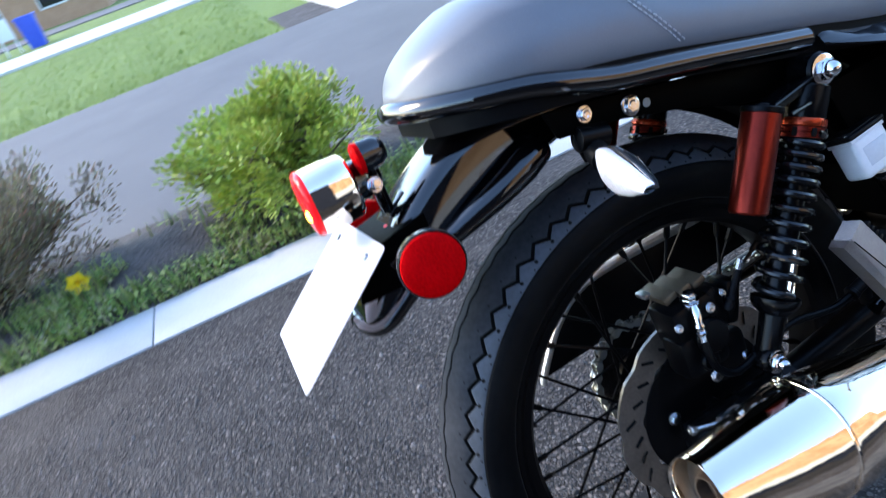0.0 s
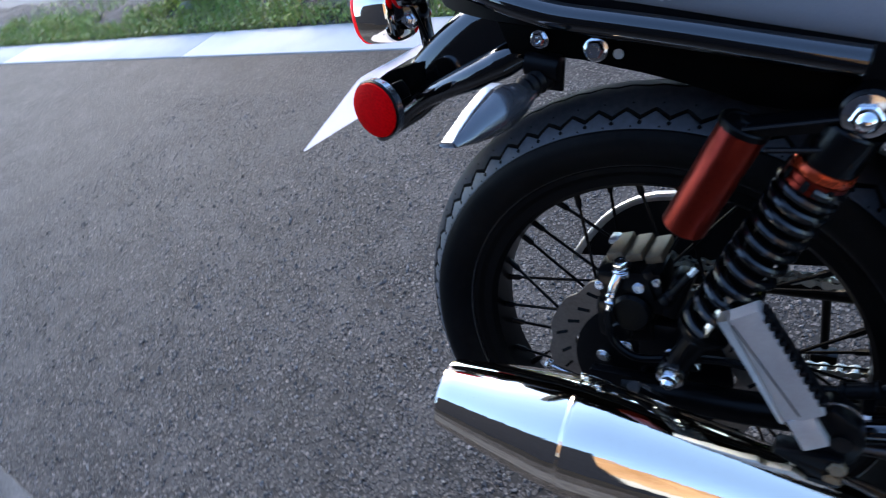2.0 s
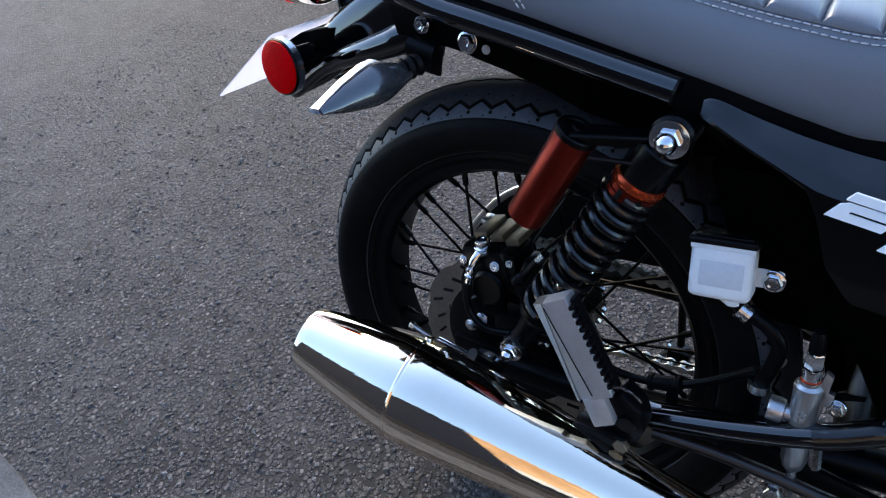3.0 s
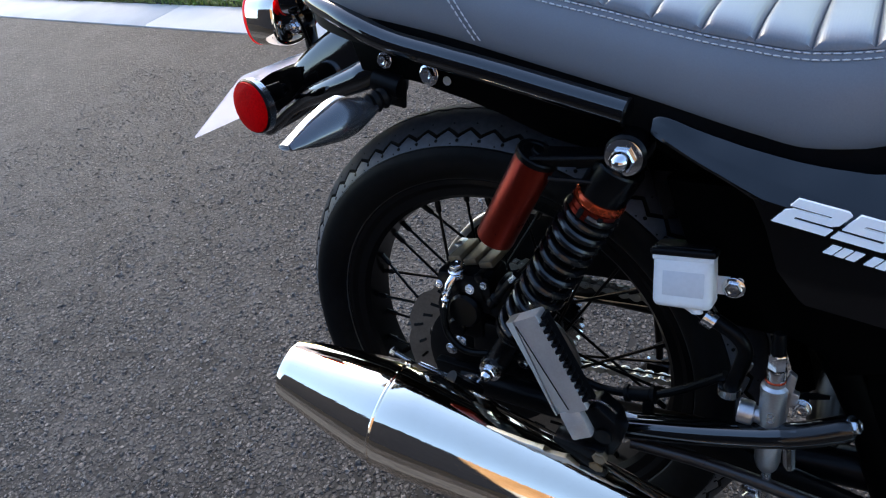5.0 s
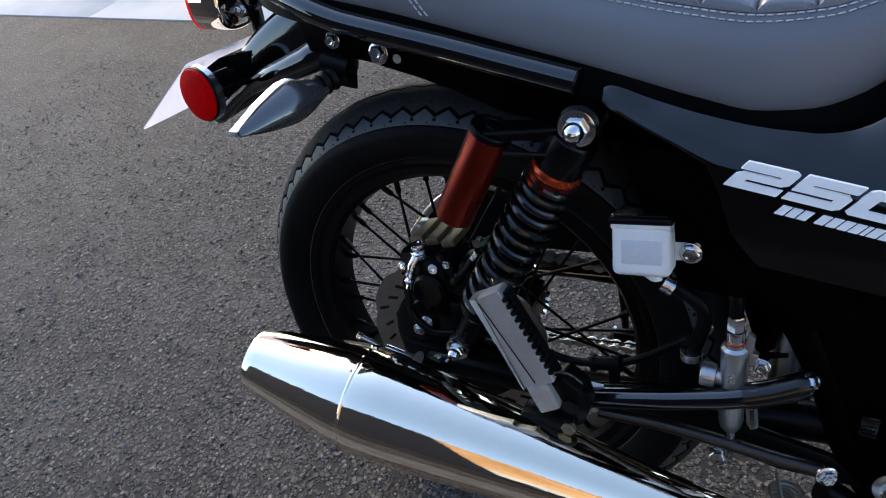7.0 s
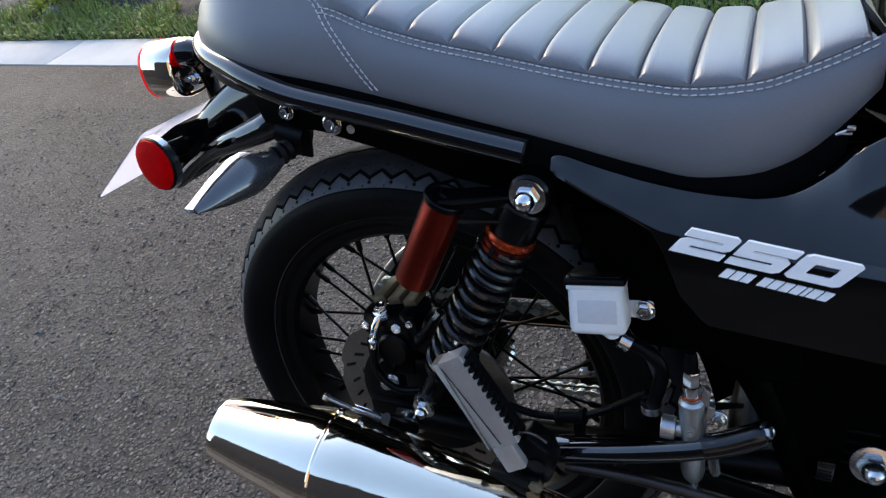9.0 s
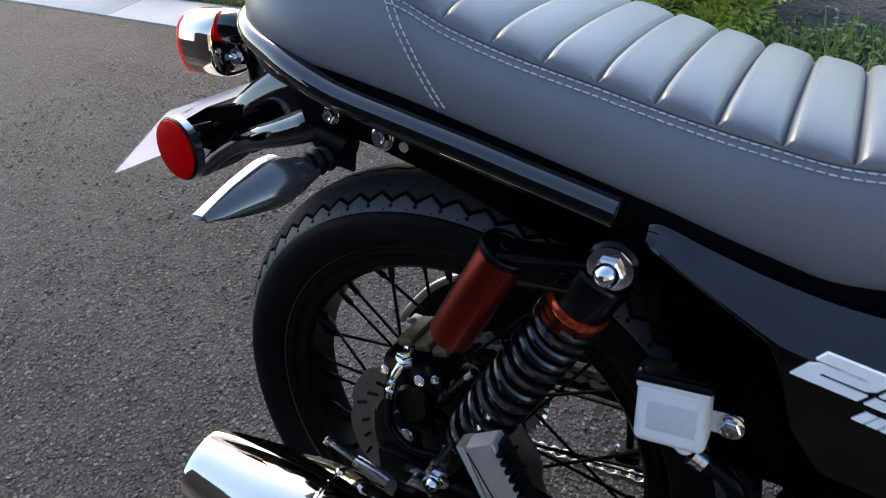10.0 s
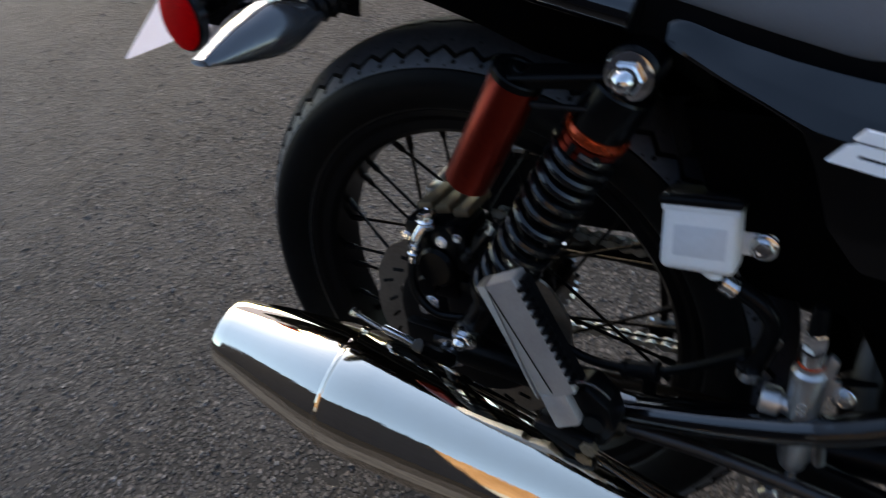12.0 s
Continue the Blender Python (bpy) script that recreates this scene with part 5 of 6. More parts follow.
# --- seat
LOW = [(-0.194, 0.742), (-0.150, 0.738), (-0.10, 0.731), (0.0, 0.713), (0.10, 0.689), (0.20, 0.664), (0.27, 0.645), (0.305, 0.638), (0.34, 0.640), (0.37, 0.651), (0.39, 0.667), (0.415, 0.695)]
SEAM = [(-0.194, 0.756), (-0.165, 0.770), (-0.10, 0.782), (0.0, 0.776), (0.05, 0.757), (0.10, 0.742), (0.15, 0.7305), (0.20, 0.7185), (0.25, 0.7085), (0.30, 0.7020), (0.34, 0.7045), (0.37, 0.7130), (0.39, 0.720), (0.415, 0.730)]
TOP = [(-0.194, 0.760), (-0.181, 0.780), (-0.163, 0.7935), (-0.138, 0.806), (-0.10, 0.818), (-0.04, 0.815), (0.0, 0.803), (0.05, 0.776), (0.10, 0.759), (0.15, 0.747), (0.20, 0.735), (0.25, 0.7245), (0.30, 0.7175), (0.34, 0.7195), (0.37, 0.7275), (0.39, 0.733), (0.415, 0.741)]


def seat_half(x):
    rear = max(0.0, 1 - (min(x + 0.06, 0) / 0.137) ** 2) ** 0.5
    front = 1 - 0.25 * max(0, (x - 0.30) / 0.12) ** 2
    return max(0.012, 0.120 * rear * front)


def seat_ring(x):
    w, lo, se, to = seat_half(x), curve_value(LOW, x), curve_value(SEAM, x), curve_value(TOP, x)
    ws = w * 0.885
    side = [(w * 0.93, lo + 0.004), (w * 0.975, lo), (w * 0.995, lo + 0.004), (w * 1.005, lo * 0.75 + se * 0.25), (w * 0.995, lo * 0.5 + se * 0.5), (w * 0.955, lo * 0.22 + se * 0.78), (ws, se)]
    return side, ws, se, to


rings = []
for x in [-0.1955, -0.193, -0.189, -0.184, -0.177, -0.169, *np.linspace(-0.160, 0.40, 57), 0.407, 0.412, 0.415]:
    side, ws, se, to = seat_ring(x)
    if x < 0.012:
        arch = [(ws * math.cos(a), se + (to - se) * math.sin(a)) for a in np.linspace(0, math.pi, 15)[1:-1]]
    else:
        arch = [(ws * math.cos(a), se - 0.008 + (to - se) * 0.6 * math.sin(a)) for a in np.linspace(0, math.pi, 15)[1:-1]]
    prof = [(-y, z) for y, z in side] + [(-y, z) for y, z in arch] + side[::-1]
    rings.append([(x, y, z) for y, z in prof])
seat = part("seat", loft(rings), LEATHER, bike, "grey-blue vinyl seat with ribbed top and pale stitching", sharp=60)
RIB0, RIB = 0.0065, 0.0363
rings = []
for k in range(12 * 11 + 1):
    x = RIB0 + k * RIB / 12
    if x > 0.413:
        break
    _, ws, se, to = seat_ring(x)
    p = (k % 12) / 12
    puff = min(1.0, (p / 0.16)) ** 0.5 if p < 0.4 else 1 - 0.50 * ((p - 0.4) / 0.6) ** 2.4
    row = []
    for a in np.linspace(0, math.pi, 33):
        edge = min(1.0, math.sin(a) / 0.22)
        dip = 0.0085 * (1 - puff) * edge
        y = -ws * math.cos(a) * 0.999
        z = se + 0.0005 + (to - se) * math.sin(a) ** 0.5 - dip
        row.append((x, y, z))
    rings.append(row)
part("ribbed_top", loft(rings, False, False), RIBBED, seat, "ribbed grey-blue vinyl top panel", sharp=50)


def stitches(points, out, length=0.0046, gap=0.0014, r=0.00070):
    """Thread stitches along a polyline, lying on the surface."""
    pieces, left = [], 0.0
    p = [Vector(q) for q in points]
    run = [0.0]
    for a, b in zip(p, p[1:]):
        run.append(run[-1] + (b - a).length)

    def at(s):
        i = min(int(np.searchsorted(run, s, "right")) - 1, len(p) - 2)
        return p[i].lerp(p[i + 1], (s - run[i]) / max(1e-6, run[i + 1] - run[i]))

    s = 0.0
    while s + length < run[-1]:
        a, b = at(s), at(s + length)
        m = (a + b) / 2 + Vector(out) * r * 0.9
        pieces.append(sweep([a, m.lerp(a, 0.5), m, m.lerp(b, 0.5), b], [r * 0.6, r, r, r, r * 0.6], 5))
        s += length + gap
    return pieces


thread = []
for flip in (1, -1):
    for drop in (0.0008, 0.0046):
        line = []
        for x in np.linspace(0.002, 0.41, 80):
            w, lo, se = seat_half(x), curve_value(LOW, x), curve_value(SEAM, x)
            z = se - drop
            f = drop / max(0.001, 0.22 * (se - lo))
            line.append((x, -flip * (w * (0.885 + 0.07 * min(1, f)) + 0.0006), z))
        thread += stitches(line, (0, -flip, 0.4))
    for shift in (-0.0026, 0.0026):
        line = []
        for t in np.linspace(0, 1, 24):
            x, z = -0.004 + 0.056 * t + shift, 0.783 - 0.079 * t
            w, lo, se = seat_half(x), curve_value(LOW, x), curve_value(SEAM, x)
            f = min(1, max(0, (z - lo) / (se - lo)))
            y = np.interp(f, [0, 0.25, 0.5, 0.78, 1.0], [w * 0.995, w * 1.005, w * 0.995, w * 0.955, w * 0.885])
            line.append((x, -flip * (y + 0.0007), z))
        thread += stitches(line, (0, -flip, 0.2))
ob = quick("stitching", thread, THREAD)
ob.parent = seat
tagged(ob, "pale double stitching", kind="stuff")
part("seat_base", loft([[(x, -seat_half(x) * 0.97, curve_value(LOW, x) + 0.003), (x, seat_half(x) * 0.97, curve_value(LOW, x) + 0.003), (x, seat_half(x) * 0.95, curve_value(LOW, x) - 0.028), (x, -seat_half(x) * 0.95, curve_value(LOW, x) - 0.028)] for x in np.linspace(-0.182, 0.40, 40)]), PLASTIC, seat)

# --- rear frame loop, plates and bolts
loop_r = [(0.178, -0.127, 0.658), (0.119, -0.127, 0.6715), (0.07, -0.127, 0.683), (0.02, -0.127, 0.694), (-0.0345, -0.125, 0.7055), (-0.0758, -0.120, 0.7185), (-0.106, -0.110, 0.728), (-0.143, -0.092, 0.735), (-0.173, -0.066, 0.740), (-0.191, -0.035, 0.743)]
loop_path = loop_r + [(-0.197, 0, 0.744)] + [(x, -y, z) for x, y, z in loop_r[::-1]]
rail = part("frame_loop", sweep(spline(loop_path, 6), 0.0110, 24), RAIL, bike, "gloss black frame loop round the seat")
for flip in (1, -1):
    part("end_cap", revolve([(0, 0.0110), (0.001, 0.0113), (0.002, 0.0106), (0.0022, 0.0004)], (0.178, -0.127 * flip, 0.658), (0.98, 0, -0.19), 20), SATIN, rail)
    g = (lambda q: q) if flip > 0 else mirrored
    part("side_plate", g(add(plate([(-0.098, 0.700), (-0.03, 0.688), (0.05, 0.672), (0.18, 0.648), (0.19, 0.60), (0.139, 0.615), (0.103, 0.622), (0.056, 0.640), (0.024, 0.6500), (0.0, 0.656), (-0.025, 0.663), (-0.05, 0.667), (-0.09, 0.672)], -0.104, -0.098, 0.001))), DARK, rail)
    for x, z, s in ((-0.0120, 0.6715, 0.0078), (-0.0600, 0.6830, 0.0062)):
        part("bolt", g(hexbolt((x, -0.1045, z), (0, -1, 0.1), s, 0.0065, s * 1.3)), BRIGHT, rail, "chrome hexagon bolt")
    part("plate_hole", g(revolve([(0, 0.0042), (0.0006, 0.0042), (0.0006, 0.0003)], (0.006, -0.1043, 0.6665), (0, -1, 0), 14)), ROCK, rail)

# --- mudguard
ridge = spline([(-0.03, 0, 0.705), (-0.08, 0, 0.714), (-0.12, 0, 0.714), (-0.165, 0, 0.703), (-0.212, 0, 0.678), (-0.252, 0, 0.648), (-0.286, 0, 0.614), (-0.305, 0, 0.590), (-0.314, 0, 0.572)], 7)
brim = spline([(-0.03, 0, 0.678), (-0.06, 0, 0.668), (-0.10, 0, 0.659), (-0.136, 0, 0.650), (-0.171, 0, 0.637), (-0.207, 0, 0.618), (-0.235, 0, 0.600), (-0.266, 0, 0.585), (-0.303, 0, 0.568)], 7)
rings = []
for i, (p, q) in enumerate(zip(ridge, brim)):
    t = i / (len(ridge) - 1)
    half = 0.0525 * (1 if t < 0.88 else max(0.3, 1 - ((t - 0.88) / 0.12) ** 2.2 * 0.42))
    row = []
    for a in np.linspace(0, math.pi, 61):
        row.append(q.lerp(p, math.sin(a) ** 0.60) + Vector((0, -half * math.copysign(abs(math.cos(a)) ** 0.30, math.cos(a)), 0)))
    centre = q.lerp(p, 0.3)
    inner = [r + (centre - r).normalized() * 0.0022 for r in row[::-1]]
    rings.append([row[0] + Vector((0, -0.001, -0.001)), *row, row[-1] + Vector((0, 0.001, -0.001)), *inner])
fender = part("mudguard", loft(rings), GLOSS, bike, "gloss black rear mudguard", sharp=70)
border = [Vector(r[1]) for r in rings] + [Vector(q) for q in rings[-1][2:61]] + [Vector(r[61]) for r in rings[::-1]]
part("rolled_edge", sweep(border, 0.0050, 12), GLOSS, fender)
flange_line = spline([(-0.088, -0.066, 0.6655), (-0.1010, -0.068, 0.6620), (-0.125, -0.069, 0.6525), (-0.152, -0.069, 0.6430), (-0.180, -0.066, 0.6340), (-0.211, -0.061, 0.6225), (-0.244, -0.058, 0.6055), (-0.268, -0.056, 0.5895), (-0.289, -0.053, 0.5765), (-0.302, -0.045, 0.5715), (-0.310, -0.028, 0.5715), (-0.313, -0.003, 0.572)], 6)
flange_r = [float(np.interp(k / (len(flange_line) - 1), [0, 0.05, 0.15, 0.33, 0.52, 1], [0.007, 0.0135, 0.0155, 0.0125, 0.0085, 0.0068])) for k in range(len(flange_line))]
for flip in (1, -1):
    part("flange", sweep(flange_line, flange_r, 20) if flip > 0 else mirrored(sweep(flange_line, flange_r, 20)), GLOSS, fender, "flared gloss black lower flange")
for x, y, z in ((-0.266, -0.022, 0.618), (-0.266, 0.022, 0.618)):
    part("bolt", hexbolt((x, y, z), (-0.8, 0, 0.6), 0.006, 0.005, 0.008), STEEL, fender)
inner_fender = part("inner_mudguard", loft([[HUB + Vector((r * math.cos(a), y, r * math.sin(a))) for r, y in ((0.335, -0.062), (0.350, -0.05), (0.354, 0), (0.350, 0.05), (0.335, 0.062), (0.346, 0.05), (0.349, 0), (0.346, -0.05))] for a in np.linspace(radians(12), radians(77), 40)]), DARK, bike, "black plastic inner mudguard")

# --- indicators
def indicator(flip):
    g = (lambda q: q) if flip > 0 else mirrored
    rings, lens = [], []
    for t in np.linspace(0, 1, 19):
        y = -0.128 - 0.094 * t
        h = float(np.interp(t, [0, 0.12, 0.28, 0.4, 0.7, 0.92, 1.0], [0.0085, 0.0125, 0.0178, 0.0182, 0.0120, 0.0050, 0.0022]))
        dep = float(np.interp(t, [0, 0.2, 0.5, 0.9, 1.0], [0.010, 0.0145, 0.015, 0.007, 0.0025]))
        cx, cz = -0.069 - 0.020 * t, 0.6455 - 0.0090 * t
        row = []
        for a in np.linspace(0, math.tau, 33)[:-1]:
            c, s = math.copysign(abs(math.cos(a)) ** 1.35, math.cos(a)), math.copysign(abs(math.sin(a)) ** 1.1, math.sin(a))
            row.append((cx + dep * (1.1 if c > 0 else 0.35) * c, y, cz + h * s - 0.002 * max(0, c)))
        rings.append(row)
        if t > 0.2:
            x0, yy = cx - dep * 0.28, y - 0.001 * (t > 0.95)
            lens.append([(x0, yy, cz + h * 1.02)] + [(x0 - 0.0062 - 0.0055 * abs(math.cos(a)), yy, cz + h * 1.12 * math.sin(a)) for a in np.linspace(math.pi / 2, 1.5 * math.pi, 13)] + [(x0, yy, cz - h * 1.02)])
    body = part("indicator", g(loft(rings)), POD, bike, "black turn indicator with clear silver lens", sharp=30)
    part("lens", g(loft(lens, False, False)), CLEAR, body, "clear silver-backed lens", sharp=50)
    stalk = []
    for k in range(9):
        f = k / 8
        stalk.append(Vector((-0.0615, -0.104, 0.650)).lerp(Vector((-0.073, -0.137, 0.6455)), f))
    part("stalk", g(sweep(stalk, [0.0095 if k % 2 else 0.0115 for k in range(9)], 16)), PLASTIC, body, "ribbed rubber stalk")
    part("bracket", g(add(
        revolve([(-0.016, 0.009), (-0.015, 0.0115), (0.015, 0.0115), (0.016, 0.009)], (-0.0595, -0.104, 0.661), (0.97, 0.0, -0.22), 20),
        plate([(-0.074, 0.690), (-0.046, 0.684), (-0.042, 0.660), (-0.046, 0.636), (-0.072, 0.640), (-0.076, 0.66)], -0.103, -0.099, 0.001))), SATIN, body)


indicator(1)
indicator(-1)

# --- tail lamp, number plate, reflectors
LAMP_Z = 0.698


def lamp_ring(x, w, h, drop=0.0):
    out = []
    for a in np.linspace(0, math.tau, 41)[:-1]:
        c, s = math.copysign(abs(math.cos(a)) ** 0.75, math.cos(a)), math.copysign(abs(math.sin(a)) ** 0.75, math.sin(a))
        out.append((x + (0.010 * s if drop else 0.0), w * c, LAMP_Z + h * s))
    return out


tail = part("tail_lamp", loft([lamp_ring(x, w, h) for x, w, h in ((-0.2765, 0.026, 0.024), (-0.2785, 0.032, 0.0295), (-0.2815, 0.0345, 0.032), (-0.300, 0.0352, 0.0328), (-0.318, 0.0350, 0.0326), (-0.322, 0.0344, 0.0320))]), CHROME, bike, "chrome tail lamp with red lens", sharp=50)
part("lens", loft([lamp_ring(x, w, h) for x, w, h in ((-0.3215, 0.0348, 0.0324), (-0.3240, 0.0350, 0.0326), (-0.3270, 0.033, 0.0305), (-0.3288, 0.025, 0.023), (-0.3294, 0.012, 0.011), (-0.3296, 0.002, 0.002))]), LAMP_LENS, tail, "red lens", sharp=50)
part("lit_element", revolve([(0, 0.0062), (0.003, 0.0055), (0.004, 0.0005)], (-0.3275, -0.020, 0.690), (-1, -0.3, 0), 16), LAMP_GLOW, tail, "glowing lamp element")
part("mounting_ear", loft([lamp_ring(x, w, h) for x, w, h in ((-0.2790, 0.0235, 0.0215), (-0.268, 0.0205, 0.0200), (-0.256, 0.0150, 0.0165), (-0.249, 0.0085, 0.0105), (-0.247, 0.002, 0.003))]), GLOSS, tail, "black rounded mounting ear", sharp=60)
part("bracket", add(
    block((-0.246, 0, 0.661), (0.028, 0.018, 0.006), 0.002, Euler((0, radians(-38), 0)).to_matrix()),
    block((-0.256, 0, 0.676), (0.012, 0.014, 0.040), 0.003)), GLOSS, tail)
tail.location = (0.016, -0.003, 0.003)
part("bolt", add(hexbolt((-0.261, -0.0185, 0.690), (0.2, -1, 0.25), 0.0058, 0.006, 0.008), sweep([(-0.261, -0.024, 0.691), (-0.2605, -0.031, 0.6925)], 0.0034, 10)), BRIGHT, tail)

upper_reflector = part("reflector", loft([[(x, -0.024 + w * math.cos(k), 0.722 + h * math.sin(k)) for k in np.linspace(0, math.tau, 25)[:-1]] for x, w, h in ((-0.222, 0.003, 0.004), (-0.224, 0.009, 0.010), (-0.232, 0.0130, 0.0150), (-0.248, 0.0135, 0.0155))]), GLOSS, bike, "small red reflector in a black cup on a thin stalk")
part("lens", loft([[(x, -0.024 + w * math.cos(k), 0.722 + h * math.sin(k)) for k in np.linspace(0, math.tau, 25)[:-1]] for x, w, h in ((-0.2475, 0.0136, 0.0156), (-0.2520, 0.0136, 0.0156), (-0.2540, 0.0115, 0.0135), (-0.2548, 0.003, 0.004))]), RED_LENS, upper_reflector)
part("stalk", sweep(spline([(-0.242, -0.023, 0.712), (-0.238, -0.016, 0.690), (-0.236, -0.008, 0.655)], 5), 0.0022, 8), SATIN, upper_reflector)

plate_u, plate_v = Vector((-0.116, 0, -0.086)).normalized(), Vector((0, 1, 0))
plate_n = plate_u.cross(plate_v)
PC = Vector((-0.3310, 0.000, 0.6110))


def rounded(w, h, r, n=5):
    return [(cx * (w - r) + r * math.cos(a + k), cy * (h - r) + r * math.sin(a + k)) for cx, cy, k in ((1, 1, 0), (-1, 1, math.pi / 2), (-1, -1, math.pi), (1, -1, 1.5 * math.pi)) for a in np.linspace(0, math.pi / 2, n)]


def on_plate(poly, z0, z1):
    return loft([[PC + plate_u * a + plate_v * b + plate_n * z for a, b in poly] for z in (z0, z1)])


number_plate = part("number_plate", on_plate(rounded(0.0720, 0.0940, 0.006), -0.0004, 0.0004), PLATE, bike, "blank white number plate of thin sheet")
cheek = [(-0.220, 0.656), (-0.268, 0.647), (-0.302, 0.6255), (-0.308, 0.602), (-0.262, 0.600), (-0.220, 0.624)]
for sy in (-0.052, 0.050):
    part("holder_cheek", plate(cheek, sy, sy + 0.002), DARK, number_plate)
part("holder", loft([[(x, y, z) for y in (-h, h)] + [(x, y, z - 0.0025) for y in (h, -h)] for x, z, h in ((-0.220, 0.657, 0.045), (-0.268, 0.647, 0.052), (-0.296, 0.6320, 0.058), (-0.3040, 0.6245, 0.060))]), DARK, number_plate, "black sheet plate holder")
part("plate_lamp", revolve([(0, 0.0055), (0.003, 0.005), (0.005, 0.0004)], (-0.2505, -0.014, 0.646), (-0.6, -0.3, 0.7), 14), LAMP_LENS, number_plate, "small red marker lamp")
for b in (-0.06, 0.06):
    part("screw", revolve([(0, 0.004), (0.002, 0.0035), (0.0024, 0.0004)], PC - plate_u * 0.055 + plate_v * b + plate_n * (-0.0006 if plate_n.z < 0 else 0.0006), -plate_n if plate_n.z < 0 else plate_n, 12), STEEL, number_plate)

RF = Vector((-0.2455, -0.1115, 0.6265))
RFN = Vector((-0.14, -0.99, 0.02)).normalized()
side_reflector = part("side_reflector", revolve([(-0.010, 0.022), (-0.008, 0.0292), (0.002, 0.0302), (0.0035, 0.0294), (0.0035, 0.0282)], RF, RFN, 40), PLASTIC, bike, "round red side reflector in a black cup")
part("lens", revolve([(0.0032, 0.0288), (0.0055, 0.0280), (0.0078, 0.023), (0.0092, 0.014), (0.0098, 0.0005)], RF, RFN, 48), RED_LENS, side_reflector)
part("ring", revolve([(-0.0070, 0.0292), (-0.0070, 0.0304), (0.0012, 0.0308), (0.0012, 0.0300)], RF, RFN, 48, ring=True), STEEL, side_reflector, "thin silver ring round the cup")
part("stay", add(sweep([RF - RFN * 0.008, (-0.246, -0.058, 0.632)], 0.006, 10), plate([(-0.274, 0.634), (-0.229, 0.647), (-0.222, 0.630), (-0.264, 0.614)], -0.083, -0.080, 0.001)), SATIN, side_reflector)
part("side_reflector", mirrored(revolve([(-0.010, 0.024), (-0.008, 0.0315), (0.003, 0.0325), (0.005, 0.0315), (0.0066, 0.02), (0.0070, 0.0005)], RF, RFN, 40)), RED_LENS, bike, "round red side reflector")

# --- side cover with lettering
FOLD = [(0.198, 0.647), (0.219, 0.6405), (0.233, 0.6365), (0.253, 0.631), (0.274, 0.625), (0.293, 0.6205), (0.311, 0.617), (0.33, 0.6125), (0.367, 0.606), (0.401, 0.600), (0.46, 0.594), (0.52, 0.592)]
INNER = [(0.198, 0.6535), (0.203, 0.6553), (0.229, 0.6478), (0.25, 0.641), (0.27, 0.6345), (0.29, 0.630), (0.309, 0.6268), (0.326, 0.6252), (0.343, 0.6247), (0.357, 0.627), (0.371, 0.632), (0.384, 0.6417), (0.395, 0.6533), (0.403, 0.6635), (0.44, 0.684), (0.52, 0.69)]


def cover(flip):
    g = (lambda q: q) if flip > 0 else mirrored
    rings = []
    for x in [0.1985, 0.2005, *np.linspace(0.204, 0.52, 60)]:
        zf, zi = curve_value(FOLD, x), curve_value(INNER, x) + float(np.interp(x, [0.24, 0.275, 0.335, 0.365], [0, 0.0038, 0.0038, 0]))
        low = np.interp(x, [0.20, 0.24, 0.28, 0.29, 0.30, 0.32, 0.52], [0.646, 0.629, 0.611, 0.590, 0.560, 0.535, 0.51])
        yo, yi = np.interp(x, [0.198, 0.25, 0.31, 0.40, 0.52], [-0.129, -0.140, -0.149, -0.154, -0.156]), np.interp(x, [0.24, 0.275, 0.335, 0.365], [-0.124, -0.1285, -0.1285, -0.124])
        yf = np.interp(x, [0.198, 0.24, 0.285, 0.52], [-0.1295, -0.145, -0.1575, -0.1582])
        zr = zf - np.interp(x, [0.198, 0.285], [0.002, 0.009])
        rings.append([(x, yi + 0.02, zi - 0.006), (x, yi + 0.002, zi - 0.0008), (x, yi, zi), (x, yi - 0.0015, zi - 0.0010), (x, yi * 0.5 + yo * 0.5, zi * 0.5 + zf * 0.5 + 0.0004), (x, yo + 0.0015, zf + 0.0012), (x, yo, zf), (x, yo - 0.0006, zf - 0.0008), (x, yf + 0.0008, zr + 0.0009), (x, yf, zr), (x, yf, zr - 0.0015), (x, yf - 0.0004, zr * 0.6 + low * 0.4), (x, yf - 0.0002, min(low, zr - 0.002))])
    return part("side_cover", g(loft(rings, False, False)), COVER, bike, "gloss black side cover with white lettering", sharp=40)


right_cover = cover(1)
cover(-1)

# lettering in a plane of the cover: u along the words, v up the slanted letters
T0, TU, TV = Vector((0.2905, -0.1585, 0.5990)), Vector((0.114, 0, -0.0205)).normalized(), Vector((0.62, 0, 0.78)).normalized()


def on_cover(u, v, y):
    return T0 + TU * u + TV * v + Vector((0, y, 0))


def glyph(outline, u0, v0, w, h, hole=None):
    """A slanted character standing proud of the cover, from its outline in units of its box."""
    n = len(outline)
    front, back = [on_cover(u0 + a * w, v0 + b * h, -0.0006) for a, b in outline], [on_cover(u0 + a * w, v0 + b * h, 0.002) for a, b in outline]
    faces = [[k, (k + 1) % n, (k + 1) % n + n, k + n] for k in range(n)]
    if not hole:
        return front + back, faces + [list(range(n))]
    inner = [on_cover(u0 + a * w, v0 + b * h, y) for y in (-0.0006, 0.002) for a, b in hole]
    faces += [[k, (k + 1) % n, 2 * n + (k + 1) % n, 2 * n + k] for k in range(n)]
    faces += [[2 * n + k, 2 * n + (k + 1) % n, 3 * n + (k + 1) % n, 3 * n + k] for k in range(n)]
    return front + back + inner, faces


